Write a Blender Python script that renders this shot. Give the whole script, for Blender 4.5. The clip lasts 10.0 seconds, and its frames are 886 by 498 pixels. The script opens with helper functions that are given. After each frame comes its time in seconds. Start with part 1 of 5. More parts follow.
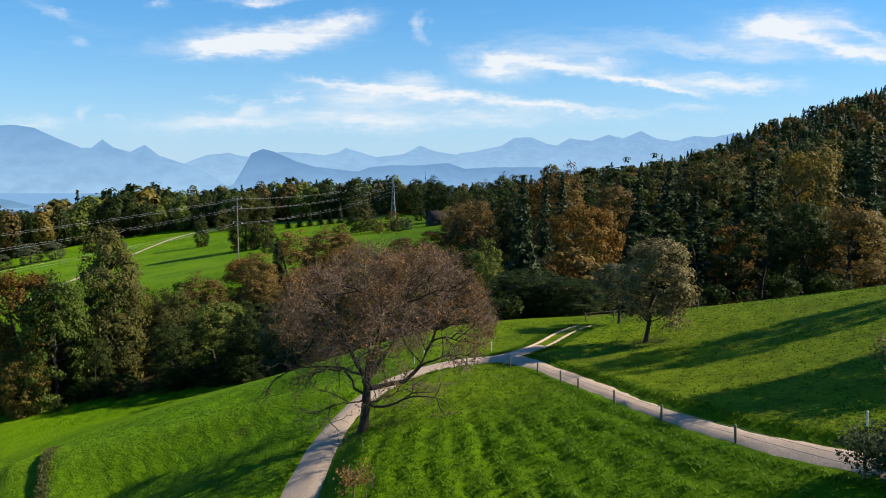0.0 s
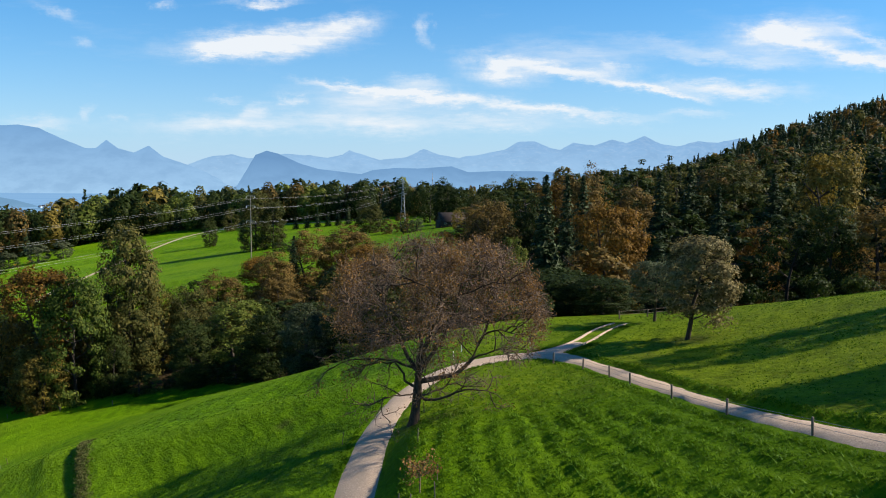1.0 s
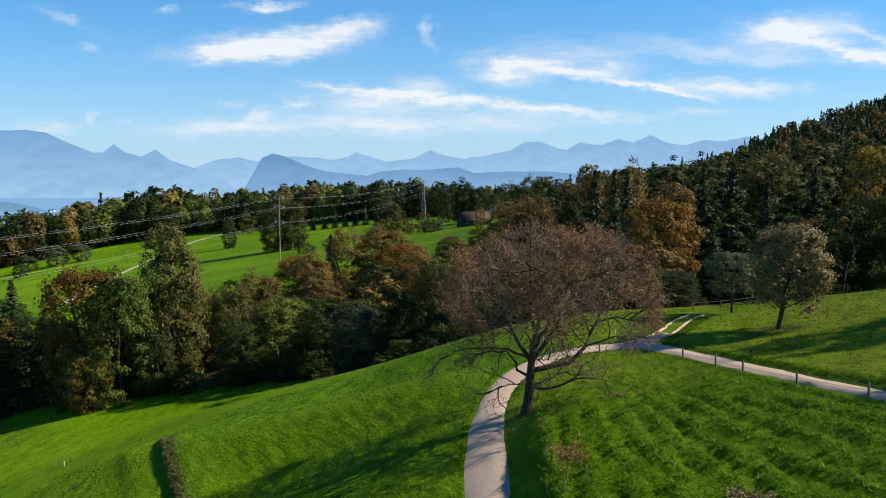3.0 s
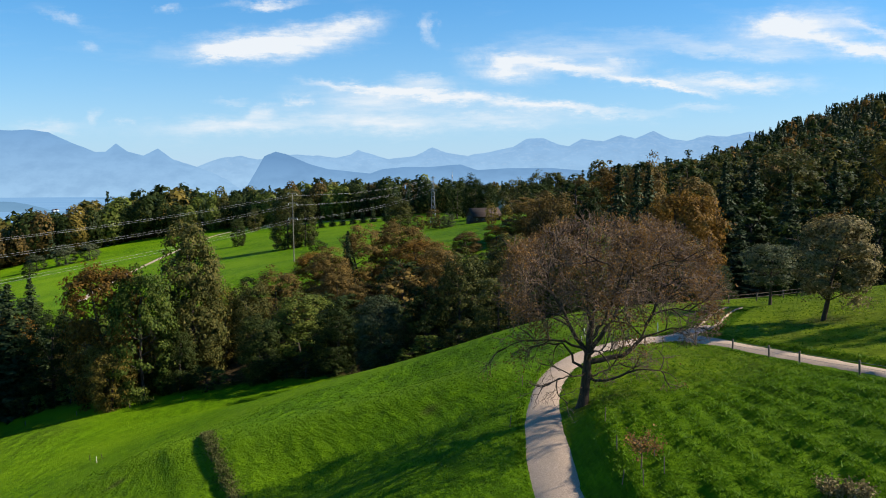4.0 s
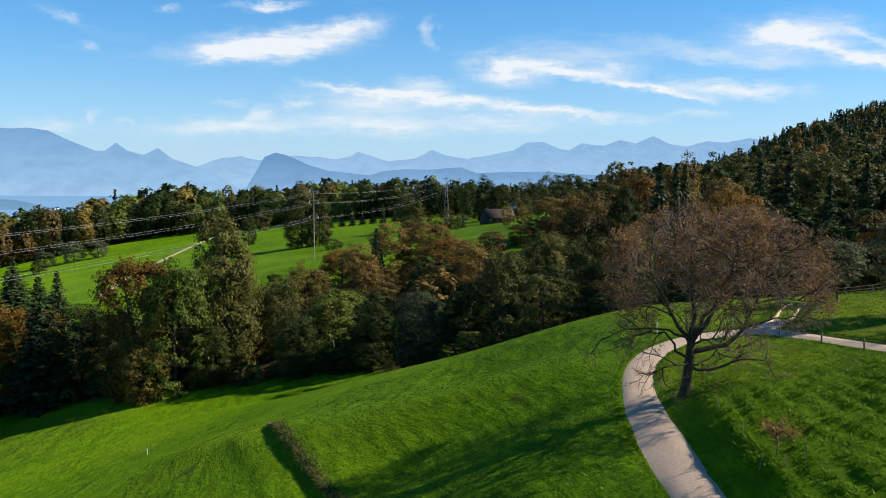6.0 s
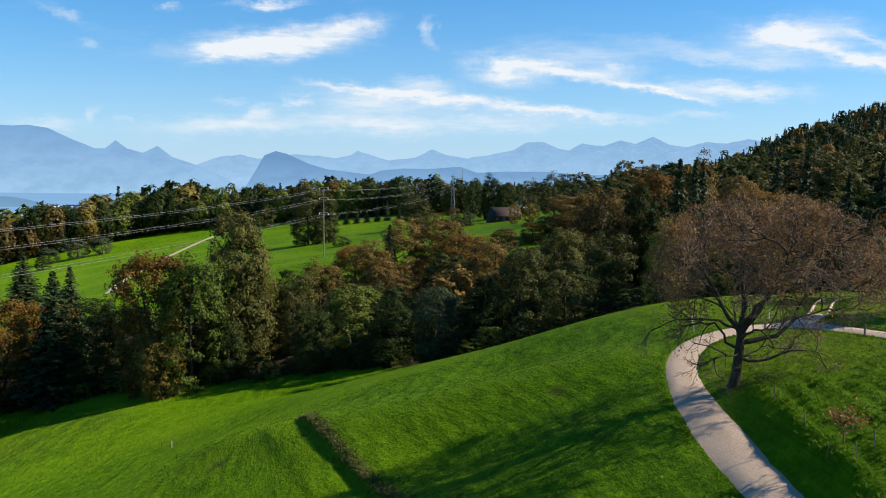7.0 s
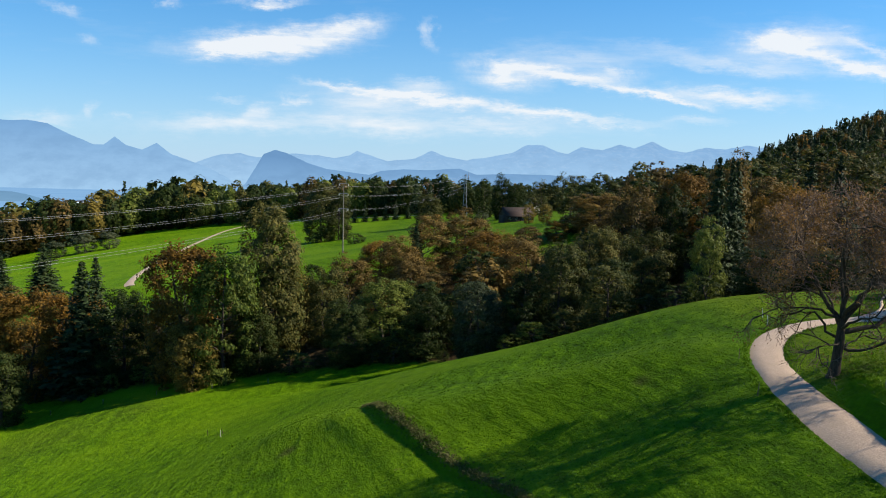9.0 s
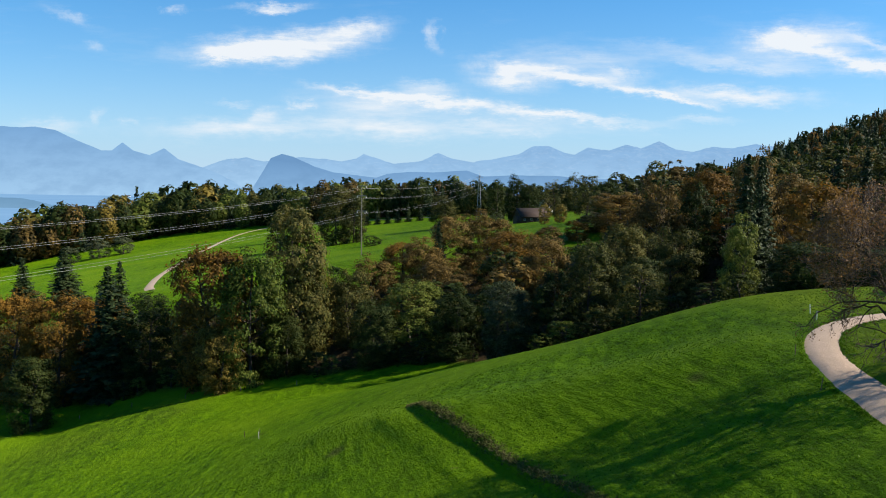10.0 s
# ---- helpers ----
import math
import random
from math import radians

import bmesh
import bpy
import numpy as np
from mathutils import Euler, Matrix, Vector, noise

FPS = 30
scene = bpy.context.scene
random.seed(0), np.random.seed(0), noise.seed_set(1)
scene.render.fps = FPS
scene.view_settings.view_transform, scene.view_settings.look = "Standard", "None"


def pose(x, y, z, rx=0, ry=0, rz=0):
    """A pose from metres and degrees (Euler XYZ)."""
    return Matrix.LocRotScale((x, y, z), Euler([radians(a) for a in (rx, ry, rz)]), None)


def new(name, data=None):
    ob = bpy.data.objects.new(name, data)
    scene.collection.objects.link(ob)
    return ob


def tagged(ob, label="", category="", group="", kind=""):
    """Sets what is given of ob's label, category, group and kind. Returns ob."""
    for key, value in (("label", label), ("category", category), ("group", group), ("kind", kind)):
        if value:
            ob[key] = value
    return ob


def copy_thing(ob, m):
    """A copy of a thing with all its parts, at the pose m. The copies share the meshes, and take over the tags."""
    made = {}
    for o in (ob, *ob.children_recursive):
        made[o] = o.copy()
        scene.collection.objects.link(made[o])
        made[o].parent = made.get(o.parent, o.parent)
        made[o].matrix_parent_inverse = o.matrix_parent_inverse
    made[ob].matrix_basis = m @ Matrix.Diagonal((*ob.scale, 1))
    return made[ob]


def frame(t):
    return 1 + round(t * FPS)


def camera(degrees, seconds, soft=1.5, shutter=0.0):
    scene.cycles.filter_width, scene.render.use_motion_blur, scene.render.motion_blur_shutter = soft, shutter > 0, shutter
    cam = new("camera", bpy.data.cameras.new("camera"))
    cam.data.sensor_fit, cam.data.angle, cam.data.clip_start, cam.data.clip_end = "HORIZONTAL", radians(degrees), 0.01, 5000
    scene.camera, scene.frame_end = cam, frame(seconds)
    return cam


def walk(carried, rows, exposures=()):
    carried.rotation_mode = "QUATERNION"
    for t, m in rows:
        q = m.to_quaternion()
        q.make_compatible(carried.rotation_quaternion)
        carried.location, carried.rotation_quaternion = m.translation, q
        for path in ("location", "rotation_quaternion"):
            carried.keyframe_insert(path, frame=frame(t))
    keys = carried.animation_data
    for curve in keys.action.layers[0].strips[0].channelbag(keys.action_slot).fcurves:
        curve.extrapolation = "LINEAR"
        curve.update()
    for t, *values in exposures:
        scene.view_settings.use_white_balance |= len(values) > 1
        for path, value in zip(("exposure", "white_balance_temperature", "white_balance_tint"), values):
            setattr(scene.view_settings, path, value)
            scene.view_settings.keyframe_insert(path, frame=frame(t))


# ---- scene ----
cam = camera(59.6, 10.0, soft=1.0)
METRES, EYE, TILT, LEAN, TURN = 40.0, 20.0, -5.5, 0.0, 0.0
ROWS = [
    (0.0, 0.0, 0.0, 0.0, -0.0, 0.0, -0.0),
    (0.5, -0.0478, 0.0051, -0.0109, 0.09, -0.04, -0.24),
    (1.0, -0.0965, 0.0082, -0.0211, 0.14, 0.25, -0.5),
    (1.5, -0.1454, 0.0106, -0.029, 0.2, 0.43, -0.7),
    (2.0, -0.1955, 0.0114, -0.0364, 0.28, 0.54, -0.53),
    (2.5, -0.2461, 0.0129, -0.0421, 0.42, 0.48, -0.29),
    (4.0, -0.3969, 0.0183, -0.0553, 0.72, 0.14, 0.33),
    (4.5, -0.4477, 0.0183, -0.0614, 0.76, 0.27, 0.11),
    (5.0, -0.4973, 0.0188, -0.0683, 0.7, 0.34, 0.07),
    (5.5, -0.5467, 0.0196, -0.0766, 0.59, 0.37, -0.16),
    (7.0, -0.6907, 0.0244, -0.1056, 0.45, 0.33, -0.6),
    (7.5, -0.7395, 0.0233, -0.117, 0.28, 0.34, -0.98),
    (8.0, -0.7874, 0.0254, -0.1267, 0.13, 0.21, -1.18),
    (8.5, -0.8362, 0.0278, -0.1351, 0.08, 0.29, -1.46),
    (9.0, -0.8854, 0.0294, -0.1422, 0.19, 0.46, -1.47),
    (9.5, -0.9364, 0.0297, -0.148, 0.45, 0.58, -1.11),
    (10.0, -0.9862, 0.0289, -0.1526, 0.7, 0.61, -0.88),
]
walk(cam, [(t, pose(0, 0, EYE, TILT, LEAN, TURN) @ pose(METRES * x, METRES * y, METRES * z, 90 + pitch, roll, yaw)) for t, x, y, z, yaw, pitch, roll in ROWS])


# ---- world, sun, exposure ----
SUN_AZ, SUN_EL = 4.0, 36.5          # degrees from +x towards +y, and up
sun_way = Vector((math.cos(radians(SUN_EL)) * math.cos(radians(SUN_AZ)),
                  math.cos(radians(SUN_EL)) * math.sin(radians(SUN_AZ)), math.sin(radians(SUN_EL))))
sun_data = bpy.data.lights.new("sun", "SUN")
sun_data.energy, sun_data.angle, sun_data.color = 5.0, radians(0.6), (1.0, 0.91, 0.76)
sun = new("sun", sun_data)
sun.matrix_world = sun_way.to_track_quat("Z", "Y").to_matrix().to_4x4()
sun.location = (60, 20, 90)
scene.view_settings.exposure = 1.00


SKY_RICH, SKY_VALUE, HAZE_COLOUR = 1.5, 1.50, (5.8, 7.7, 9.7)


class Nodes:
    """Short hand for building a node tree."""

    def __init__(self, tree):
        self.tree = tree
        tree.nodes.clear()

    def add(self, kind, **inputs):
        n = self.tree.nodes.new(kind)
        for k, v in inputs.items():
            self.put(n.inputs[k.replace("_", " ")], v)
        return n

    def put(self, socket, v):
        if isinstance(v, bpy.types.NodeSocket):
            self.tree.links.new(v, socket)
        elif isinstance(v, bpy.types.Node):
            self.tree.links.new(v.outputs[0], socket)
        else:
            socket.default_value = v

    def math(self, op, a, b=None, clamp=False):
        n = self.tree.nodes.new("ShaderNodeMath")
        n.operation, n.use_clamp = op, clamp
        self.put(n.inputs[0], a)
        if b is not None:
            self.put(n.inputs[1], b)
        return n.outputs[0]

    def noise(self, vector, scale, detail=4.0, rough=0.55):
        n = self.add("ShaderNodeTexNoise", Scale=scale, Detail=detail, Roughness=rough)
        if vector is not None:
            self.put(n.inputs["Vector"], vector)
        return n.outputs["Fac"]

    def ramp(self, fac, stops):
        n = self.tree.nodes.new("ShaderNodeValToRGB")
        e = n.color_ramp.elements
        while len(e) < len(stops):
            e.new(0.5)
        for el, (p, c) in zip(e, stops):
            el.position, el.color = p, (*c, 1.0) if len(c) == 3 else c
        self.put(n.inputs["Fac"], fac)
        return n.outputs["Color"]

    def mix(self, fac, a, b, blend="MIX"):
        n = self.tree.nodes.new("ShaderNodeMix")
        n.data_type, n.blend_type = "RGBA", blend
        self.put(n.inputs["Factor"], fac)
        for key, v in (("A", a), ("B", b)):
            sock = [q for q in n.inputs if q.name == key and q.type == "RGBA"][0]
            self.put(sock, (*v, 1.0) if isinstance(v, tuple) and len(v) == 3 else v)
        return [q for q in n.outputs if q.type == "RGBA"][0]

    def mapped(self, vector, scale=(1, 1, 1), turn=(0, 0, 0)):
        n = self.tree.nodes.new("ShaderNodeMapping")
        n.inputs["Scale"].default_value, n.inputs["Rotation"].default_value = scale, turn
        self.put(n.inputs["Vector"], vector)
        return n.outputs[0]


# streaks of high cloud: across and up (tangents from straight ahead and level), half length, half height, slope, strength
HIGH_STREAKS = [
    (-0.262, 0.166, 0.072, 0.013, 0.03, 0.95), (-0.200, 0.172, 0.070, 0.015, 0.10, 0.95), (-0.128, 0.190, 0.034, 0.010, 0.10, 0.8), (-0.300, 0.160, 0.030, 0.008, 0.02, 0.6),
    (-0.026, 0.188, 0.009, 0.016, -0.6, 0.45), (-0.234, 0.217, 0.029, 0.005, 0.0, 0.9), (0.072, 0.134, 0.037, 0.015, -0.05, 0.9),
    (0.062, 0.142, 0.022, 0.009, -0.35, 0.6), (0.148, 0.139, 0.066, 0.007, -0.12, 0.85), (0.227, 0.121, 0.058, 0.006, -0.17, 0.8),
    (0.292, 0.108, 0.033, 0.004, -0.2, 0.8), (0.155, 0.156, 0.08, 0.016, 0.02, 0.4), (0.212, 0.141, 0.022, 0.006, -0.1, 0.6),
]
RIGHT_STREAKS = [
    (0.357, 0.115, 0.077, 0.009, -0.05, 0.9), (0.433, 0.181, 0.062, 0.019, 0.05, 1.0), (0.404, 0.188, 0.029, 0.01, 0.1, 0.7),
    (0.491, 0.163, 0.073, 0.007, -0.25, 0.6), (0.556, 0.153, 0.066, 0.01, -0.1, 0.75), (0.54, 0.177, 0.044, 0.006, -0.35, 0.55),
    (0.283, 0.167, 0.066, 0.01, -0.12, 0.35), (0.37, 0.153, 0.088, 0.007, -0.03, 0.35), (-0.139, 0.117, 0.044, 0.004, -0.12, 0.6),
    (-0.06, 0.107, 0.08, 0.008, -0.1, 0.65), (-0.032, 0.121, 0.029, 0.007, -0.1, 0.5), (0.04, 0.096, 0.102, 0.009, -0.12, 0.7),
    (0.156, 0.086, 0.088, 0.005, -0.08, 0.7), (-0.104, 0.096, 0.076, 0.014, -0.03, 0.55),
]
LOW_STREAKS = [
    (-0.277, 0.068, 0.095, 0.011, 0.03, 0.7), (-0.248, 0.084, 0.022, 0.007, 0.1, 0.45), (-0.196, 0.096, 0.01, 0.006, 0, 0.6),
    (-0.09, 0.068, 0.079, 0.013, -0.03, 0.75), (0.062, 0.071, 0.078, 0.009, -0.04, 0.5), (-0.523, 0.066, 0.044, 0.007, -0.05, 0.45),
    (-0.454, 0.078, 0.009, 0.01, 0.2, 0.4), (-0.424, 0.071, 0.007, 0.004, 0, 0.3), (-0.491, 0.204, 0.02, 0.007, -0.4, 0.35),
    (-0.463, 0.17, 0.012, 0.005, -0.3, 0.25), (-0.362, 0.213, 0.01, 0.007, 0.2, 0.35), (-0.284, 0.098, 0.022, 0.004, 0, 0.25),
    (0.314, 0.084, 0.044, 0.004, 0, 0.3),
]


def make_world():
    world = bpy.data.worlds.new("sky")
    world.use_nodes = True
    k = Nodes(world.node_tree)
    sky = k.add("ShaderNodeTexSky")
    sky.sky_type, sky.sun_disc = "NISHITA", False
    sky.sun_elevation, sky.sun_rotation = radians(SUN_EL), radians(90 - SUN_AZ)
    sky.altitude, sky.air_density, sky.dust_density, sky.ozone_density = 650, 1.0, 0.6, 2.0
    co = k.add("ShaderNodeTexCoord").outputs["Generated"]
    sep = k.add("ShaderNodeSeparateXYZ", Vector=co)
    ahead = k.math("MAXIMUM", sep.outputs["Y"], 0.12)
    u, v = k.math("DIVIDE", sep.outputs["X"], ahead), k.math("DIVIDE", sep.outputs["Z"], ahead)
    flat = k.add("ShaderNodeCombineXYZ", X=u, Y=v).outputs[0]
    wob = k.math("MULTIPLY", k.math("SUBTRACT", k.noise(k.mapped(flat, (9, 22, 1)), 1.0, 6, 0.6), 0.5), 0.024)
    wob2 = k.math("MULTIPLY", k.math("SUBTRACT", k.noise(k.mapped(flat, (14, 14, 1), (0, 0, 1)), 1.3, 6, 0.65), 0.5), 0.09)
    rag = k.math("MULTIPLY", k.math("SUBTRACT", k.noise(k.mapped(flat, (26, 80, 1), (0, 0, -0.1)), 1.0, 7, 0.72), 0.5), 0.030)
    u2, v2 = k.math("ADD", u, wob2), k.math("ADD", k.math("ADD", v, wob), rag)
    total = None
    for cu, cv, a, b, slope, power in HIGH_STREAKS + RIGHT_STREAKS + LOW_STREAKS:
        du, dv = k.math("SUBTRACT", u2, cu), k.math("SUBTRACT", v2, cv)
        dv = k.math("SUBTRACT", dv, k.math("MULTIPLY", du, slope))
        q = k.math("ADD", k.math("POWER", k.math("DIVIDE", k.math("ABSOLUTE", du), a), 2.0),
                   k.math("POWER", k.math("DIVIDE", k.math("ABSOLUTE", dv), b), 2.0))
        g = k.math("MULTIPLY", k.math("POWER", 2.718, k.math("MULTIPLY", q, -1.0)), power)
        total = g if total is None else k.math("ADD", total, g)
    fibre = k.noise(k.mapped(flat, (12, 70, 1), (0, 0, -0.12)), 1.0, 7, 0.65)
    veil = k.math("MULTIPLY", k.noise(k.mapped(flat, (3, 16, 1)), 1.0, 5), 0.17)
    dens = k.math("MULTIPLY", k.math("ADD", total, veil), k.math("ADD", k.math("MULTIPLY", fibre, 1.9), -0.05))
    dens = k.math("MULTIPLY", k.math("SUBTRACT", dens, 0.09), 1.15, clamp=True)
    haze = k.math("POWER", 2.718, k.math("MULTIPLY", k.math("MAXIMUM", v, 0.0), -11.0))
    rich = k.add("ShaderNodeHueSaturation", Hue=0.5, Saturation=SKY_RICH, Value=SKY_VALUE, Color=sky)
    deep = k.mix(1.0, rich.outputs[0], (0.90, 1.02, 1.13), "MULTIPLY")
    low = k.math("POWER", 2.718, k.math("MULTIPLY", k.math("MAXIMUM", sep.outputs["Z"], 0.0), -3.2))
    deep = k.mix(k.math("MULTIPLY", low, 0.60), deep, (1.6, 5.1, 8.9))
    col = k.mix(k.math("MULTIPLY", haze, 0.80), deep, HAZE_COLOUR)
    col = k.mix(k.math("MULTIPLY", dens, 0.92), col, (9.4, 9.7, 10.0))
    bg = k.add("ShaderNodeBackground", Color=col, Strength=0.0484)
    out = k.add("ShaderNodeOutputWorld", Surface=bg.outputs[0])
    scene.world = world


make_world()


# ---- materials ----
def material(name):
    m = bpy.data.materials.new(name)
    m.use_nodes = True
    return m, Nodes(m.node_tree)


def finish(k, shader):
    k.add("ShaderNodeOutputMaterial", Surface=shader)


def surface(k, colour, rough=0.85, bump=None, strength=0.3, distance=0.05, metal=0.0, gloss=0.3, matt=0.0):
    b = k.add("ShaderNodeBsdfPrincipled", Base_Color=colour, Roughness=rough, Metallic=metal)
    b.inputs["Diffuse Roughness"].default_value = matt
    b.inputs["Specular IOR Level"].default_value = gloss
    if bump is not None:
        n = k.add("ShaderNodeBump", Strength=strength, Distance=distance, Height=bump)
        k.put(b.inputs["Normal"], n)
    return b.outputs[0]


def place(k):
    return k.add("ShaderNodeTexCoord").outputs["Object"]


def grass_material():
    m, k = material("meadow_grass")
    p = place(k)
    big = k.noise(p, 0.035, 4)
    mid = k.noise(p, 0.5, 5)
    fine = k.noise(p, 4.5, 6, 0.7)
    tuft = k.noise(p, 1.9, 5, 0.65)
    level = k.noise(k.mapped(p, (0.22, 0.22, 2.6)), 1.0, 5, 0.6)
    tone = k.math("ADD", k.math("ADD", k.math("MULTIPLY", mid, 0.24), k.math("MULTIPLY", tuft, 0.30)), k.math("MULTIPLY", fine, 0.18))
    tone = k.math("ADD", tone, k.math("MULTIPLY", level, 0.28))
    green = k.ramp(tone, [(0.38, (0.014, 0.040, 0.001)), (0.50, (0.055, 0.120, 0.001)), (0.62, (0.110, 0.200, 0.002))])
    green = k.mix(k.ramp(big, [(0.42, (0, 0, 0)), (0.68, (1, 1, 1))]), green, (0.092, 0.162, 0.002))
    grazed = k.add("ShaderNodeAttribute")
    grazed.attribute_name = "grazed"
    short = k.ramp(tone, [(0.38, (0.056, 0.082, 0.003)), (0.50, (0.128, 0.178, 0.004)), (0.62, (0.195, 0.250, 0.008))])
    green = k.mix(grazed.outputs["Fac"], green, short)
    bare = k.ramp(k.noise(p, 0.9, 5, 0.6), [(0.70, (0, 0, 0)), (0.78, (1, 1, 1))])
    green = k.mix(k.math("MULTIPLY", bare, 0.55), green, (0.16, 0.12, 0.05))
    litter = k.ramp(k.noise(p, 1.2, 5), [(0.35, (0.018, 0.014, 0.007)), (0.65, (0.06, 0.04, 0.018))])
    wood = k.add("ShaderNodeAttribute")
    wood.attribute_name = "litter"
    col = k.mix(wood.outputs["Fac"], green, litter)
    hump = k.math("ADD", k.math("ADD", k.math("MULTIPLY", fine, 0.5), k.math("MULTIPLY", tuft, 0.9)), k.math("ADD", mid, k.math("MULTIPLY", level, 1.3)))
    finish(k, surface(k, col, 0.8, hump, 0.9, 0.30, gloss=0.03, matt=0.85))
    return m


def path_material():
    m, k = material("gravel_path")
    p = place(k)
    stone = k.noise(p, 9.0, 6, 0.7)
    dirt = k.noise(p, 0.8, 5)
    col = k.ramp(stone, [(0.3, (0.215, 0.150, 0.105)), (0.6, (0.430, 0.318, 0.232)), (0.75, (0.57, 0.445, 0.34))])
    col = k.mix(k.ramp(dirt, [(0.4, (0, 0, 0)), (0.75, (0.7, 0.7, 0.7))]), col, (0.31, 0.235, 0.160))
    finish(k, surface(k, col, 0.9, stone, 0.5, 0.04))
    return m


def leaf_material(name, dark, mid, light, clear=0.35):
    m, k = material(name)
    isl = k.add("ShaderNodeNewGeometry").outputs["Random Per Island"]
    obj = k.add("ShaderNodeObjectInfo").outputs["Random"]
    p = place(k)
    clump = k.noise(p, 0.30, 4)
    f = k.math("ADD", k.math("MULTIPLY", isl, 0.40), k.math("MULTIPLY", clump, 0.60))
    f = k.math("ADD", f, k.math("MULTIPLY", k.math("SUBTRACT", obj, 0.5), 0.22))
    col = k.ramp(f, [(0.25, dark), (0.5, mid), (0.78, light)])
    b = k.add("ShaderNodeBsdfPrincipled", Base_Color=col, Roughness=0.6)
    b.inputs["Specular IOR Level"].default_value = 0.08
    tr = k.add("ShaderNodeBsdfTranslucent", Color=col)
    finish(k, k.add("ShaderNodeMixShader", Fac=clear, Shader=b.outputs[0]).outputs[0])
    mix = [n for n in m.node_tree.nodes if n.type == "MIX_SHADER"][0]
    m.node_tree.links.new(b.outputs[0], mix.inputs[1])
    m.node_tree.links.new(tr.outputs[0], mix.inputs[2])
    return m


def bark_material(name, dark, light):
    m, k = material(name)
    p = place(k)
    grain = k.noise(k.mapped(p, (9, 9, 1.6)), 1.0, 6, 0.65)
    col = k.ramp(grain, [(0.3, dark), (0.7, light)])
    finish(k, surface(k, col, 0.9, grain, 0.6, 0.03))
    return m


def plain_material(name, a, b, scale=3.0, rough=0.7, metal=0.0, stretch=(1, 1, 1)):
    m, k = material(name)
    g = k.noise(k.mapped(place(k), stretch), scale, 5, 0.6)
    finish(k, surface(k, k.ramp(g, [(0.3, a), (0.7, b)]), rough, g, 0.25, 0.02, metal))
    return m


def haze_glow_material(name, low, high, z0, z1, grain=0.0012, snow=0.0):
    """Hills seen through miles of air: haze and relief shading painted in glowing colour."""
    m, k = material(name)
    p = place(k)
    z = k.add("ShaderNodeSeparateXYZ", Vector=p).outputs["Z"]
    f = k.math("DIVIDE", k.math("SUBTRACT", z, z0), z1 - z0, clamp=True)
    painted_relief = k.noise(k.mapped(p, (1, 1, 1.8)), grain * 6, 7, 0.62)
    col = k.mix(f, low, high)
    col = k.mix(k.ramp(painted_relief, [(0.36, (0.30, 0.30, 0.30)), (0.58, (0, 0, 0))]), col, tuple(c * 0.80 for c in high))
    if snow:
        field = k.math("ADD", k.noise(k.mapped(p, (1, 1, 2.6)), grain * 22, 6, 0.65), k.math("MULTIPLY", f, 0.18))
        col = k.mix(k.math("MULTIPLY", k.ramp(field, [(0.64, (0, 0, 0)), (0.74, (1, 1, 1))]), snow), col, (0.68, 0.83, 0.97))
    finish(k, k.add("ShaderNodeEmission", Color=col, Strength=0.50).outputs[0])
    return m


GRASS = grass_material()
BLADE = leaf_material("grass_blades", (0.022, 0.060, 0.002), (0.054, 0.122, 0.003), (0.100, 0.186, 0.005), 0.3)
DRY = leaf_material("dry_scrub", (0.028, 0.040, 0.008), (0.070, 0.080, 0.018), (0.135, 0.125, 0.045), 0.2)
PATH = path_material()
BARK = bark_material("bark_grey", (0.018, 0.012, 0.007), (0.078, 0.053, 0.033))
BARK_DARK = bark_material("bark_dark", (0.018, 0.014, 0.011), (0.07, 0.055, 0.045))
TWIG = bark_material("twig_bark", (0.058, 0.040, 0.030), (0.185, 0.125, 0.090))
LEAF = {
    "green": leaf_material("leaf_green", (0.024, 0.046, 0.007), (0.080, 0.106, 0.016), (0.165, 0.180, 0.034)),
    "olive": leaf_material("leaf_olive", (0.020, 0.030, 0.008), (0.064, 0.070, 0.017), (0.136, 0.116, 0.028)),
    "dark": leaf_material("leaf_dark", (0.009, 0.018, 0.004), (0.025, 0.040, 0.008), (0.058, 0.070, 0.016)),
    "grey": leaf_material("leaf_grey_green", (0.026, 0.036, 0.016), (0.065, 0.080, 0.038), (0.125, 0.135, 0.070)),
    "brown": leaf_material("leaf_brown", (0.042, 0.032, 0.010), (0.125, 0.084, 0.023), (0.215, 0.140, 0.036)),
    "orange": leaf_material("leaf_orange", (0.060, 0.036, 0.008), (0.155, 0.084, 0.014), (0.235, 0.128, 0.020)),
    "gold": leaf_material("leaf_gold", (0.056, 0.046, 0.010), (0.155, 0.118, 0.022), (0.245, 0.178, 0.034)),
    "spruce": leaf_material("needles", (0.008, 0.016, 0.006), (0.026, 0.042, 0.015), (0.058, 0.078, 0.028), 0.12),
    "cherry": leaf_material("leaf_cherry", (0.100, 0.058, 0.022), (0.200, 0.108, 0.034), (0.290, 0.160, 0.046)),
    "pear": leaf_material("leaf_pear", (0.064, 0.056, 0.022), (0.172, 0.142, 0.056), (0.320, 0.250, 0.118)),
}


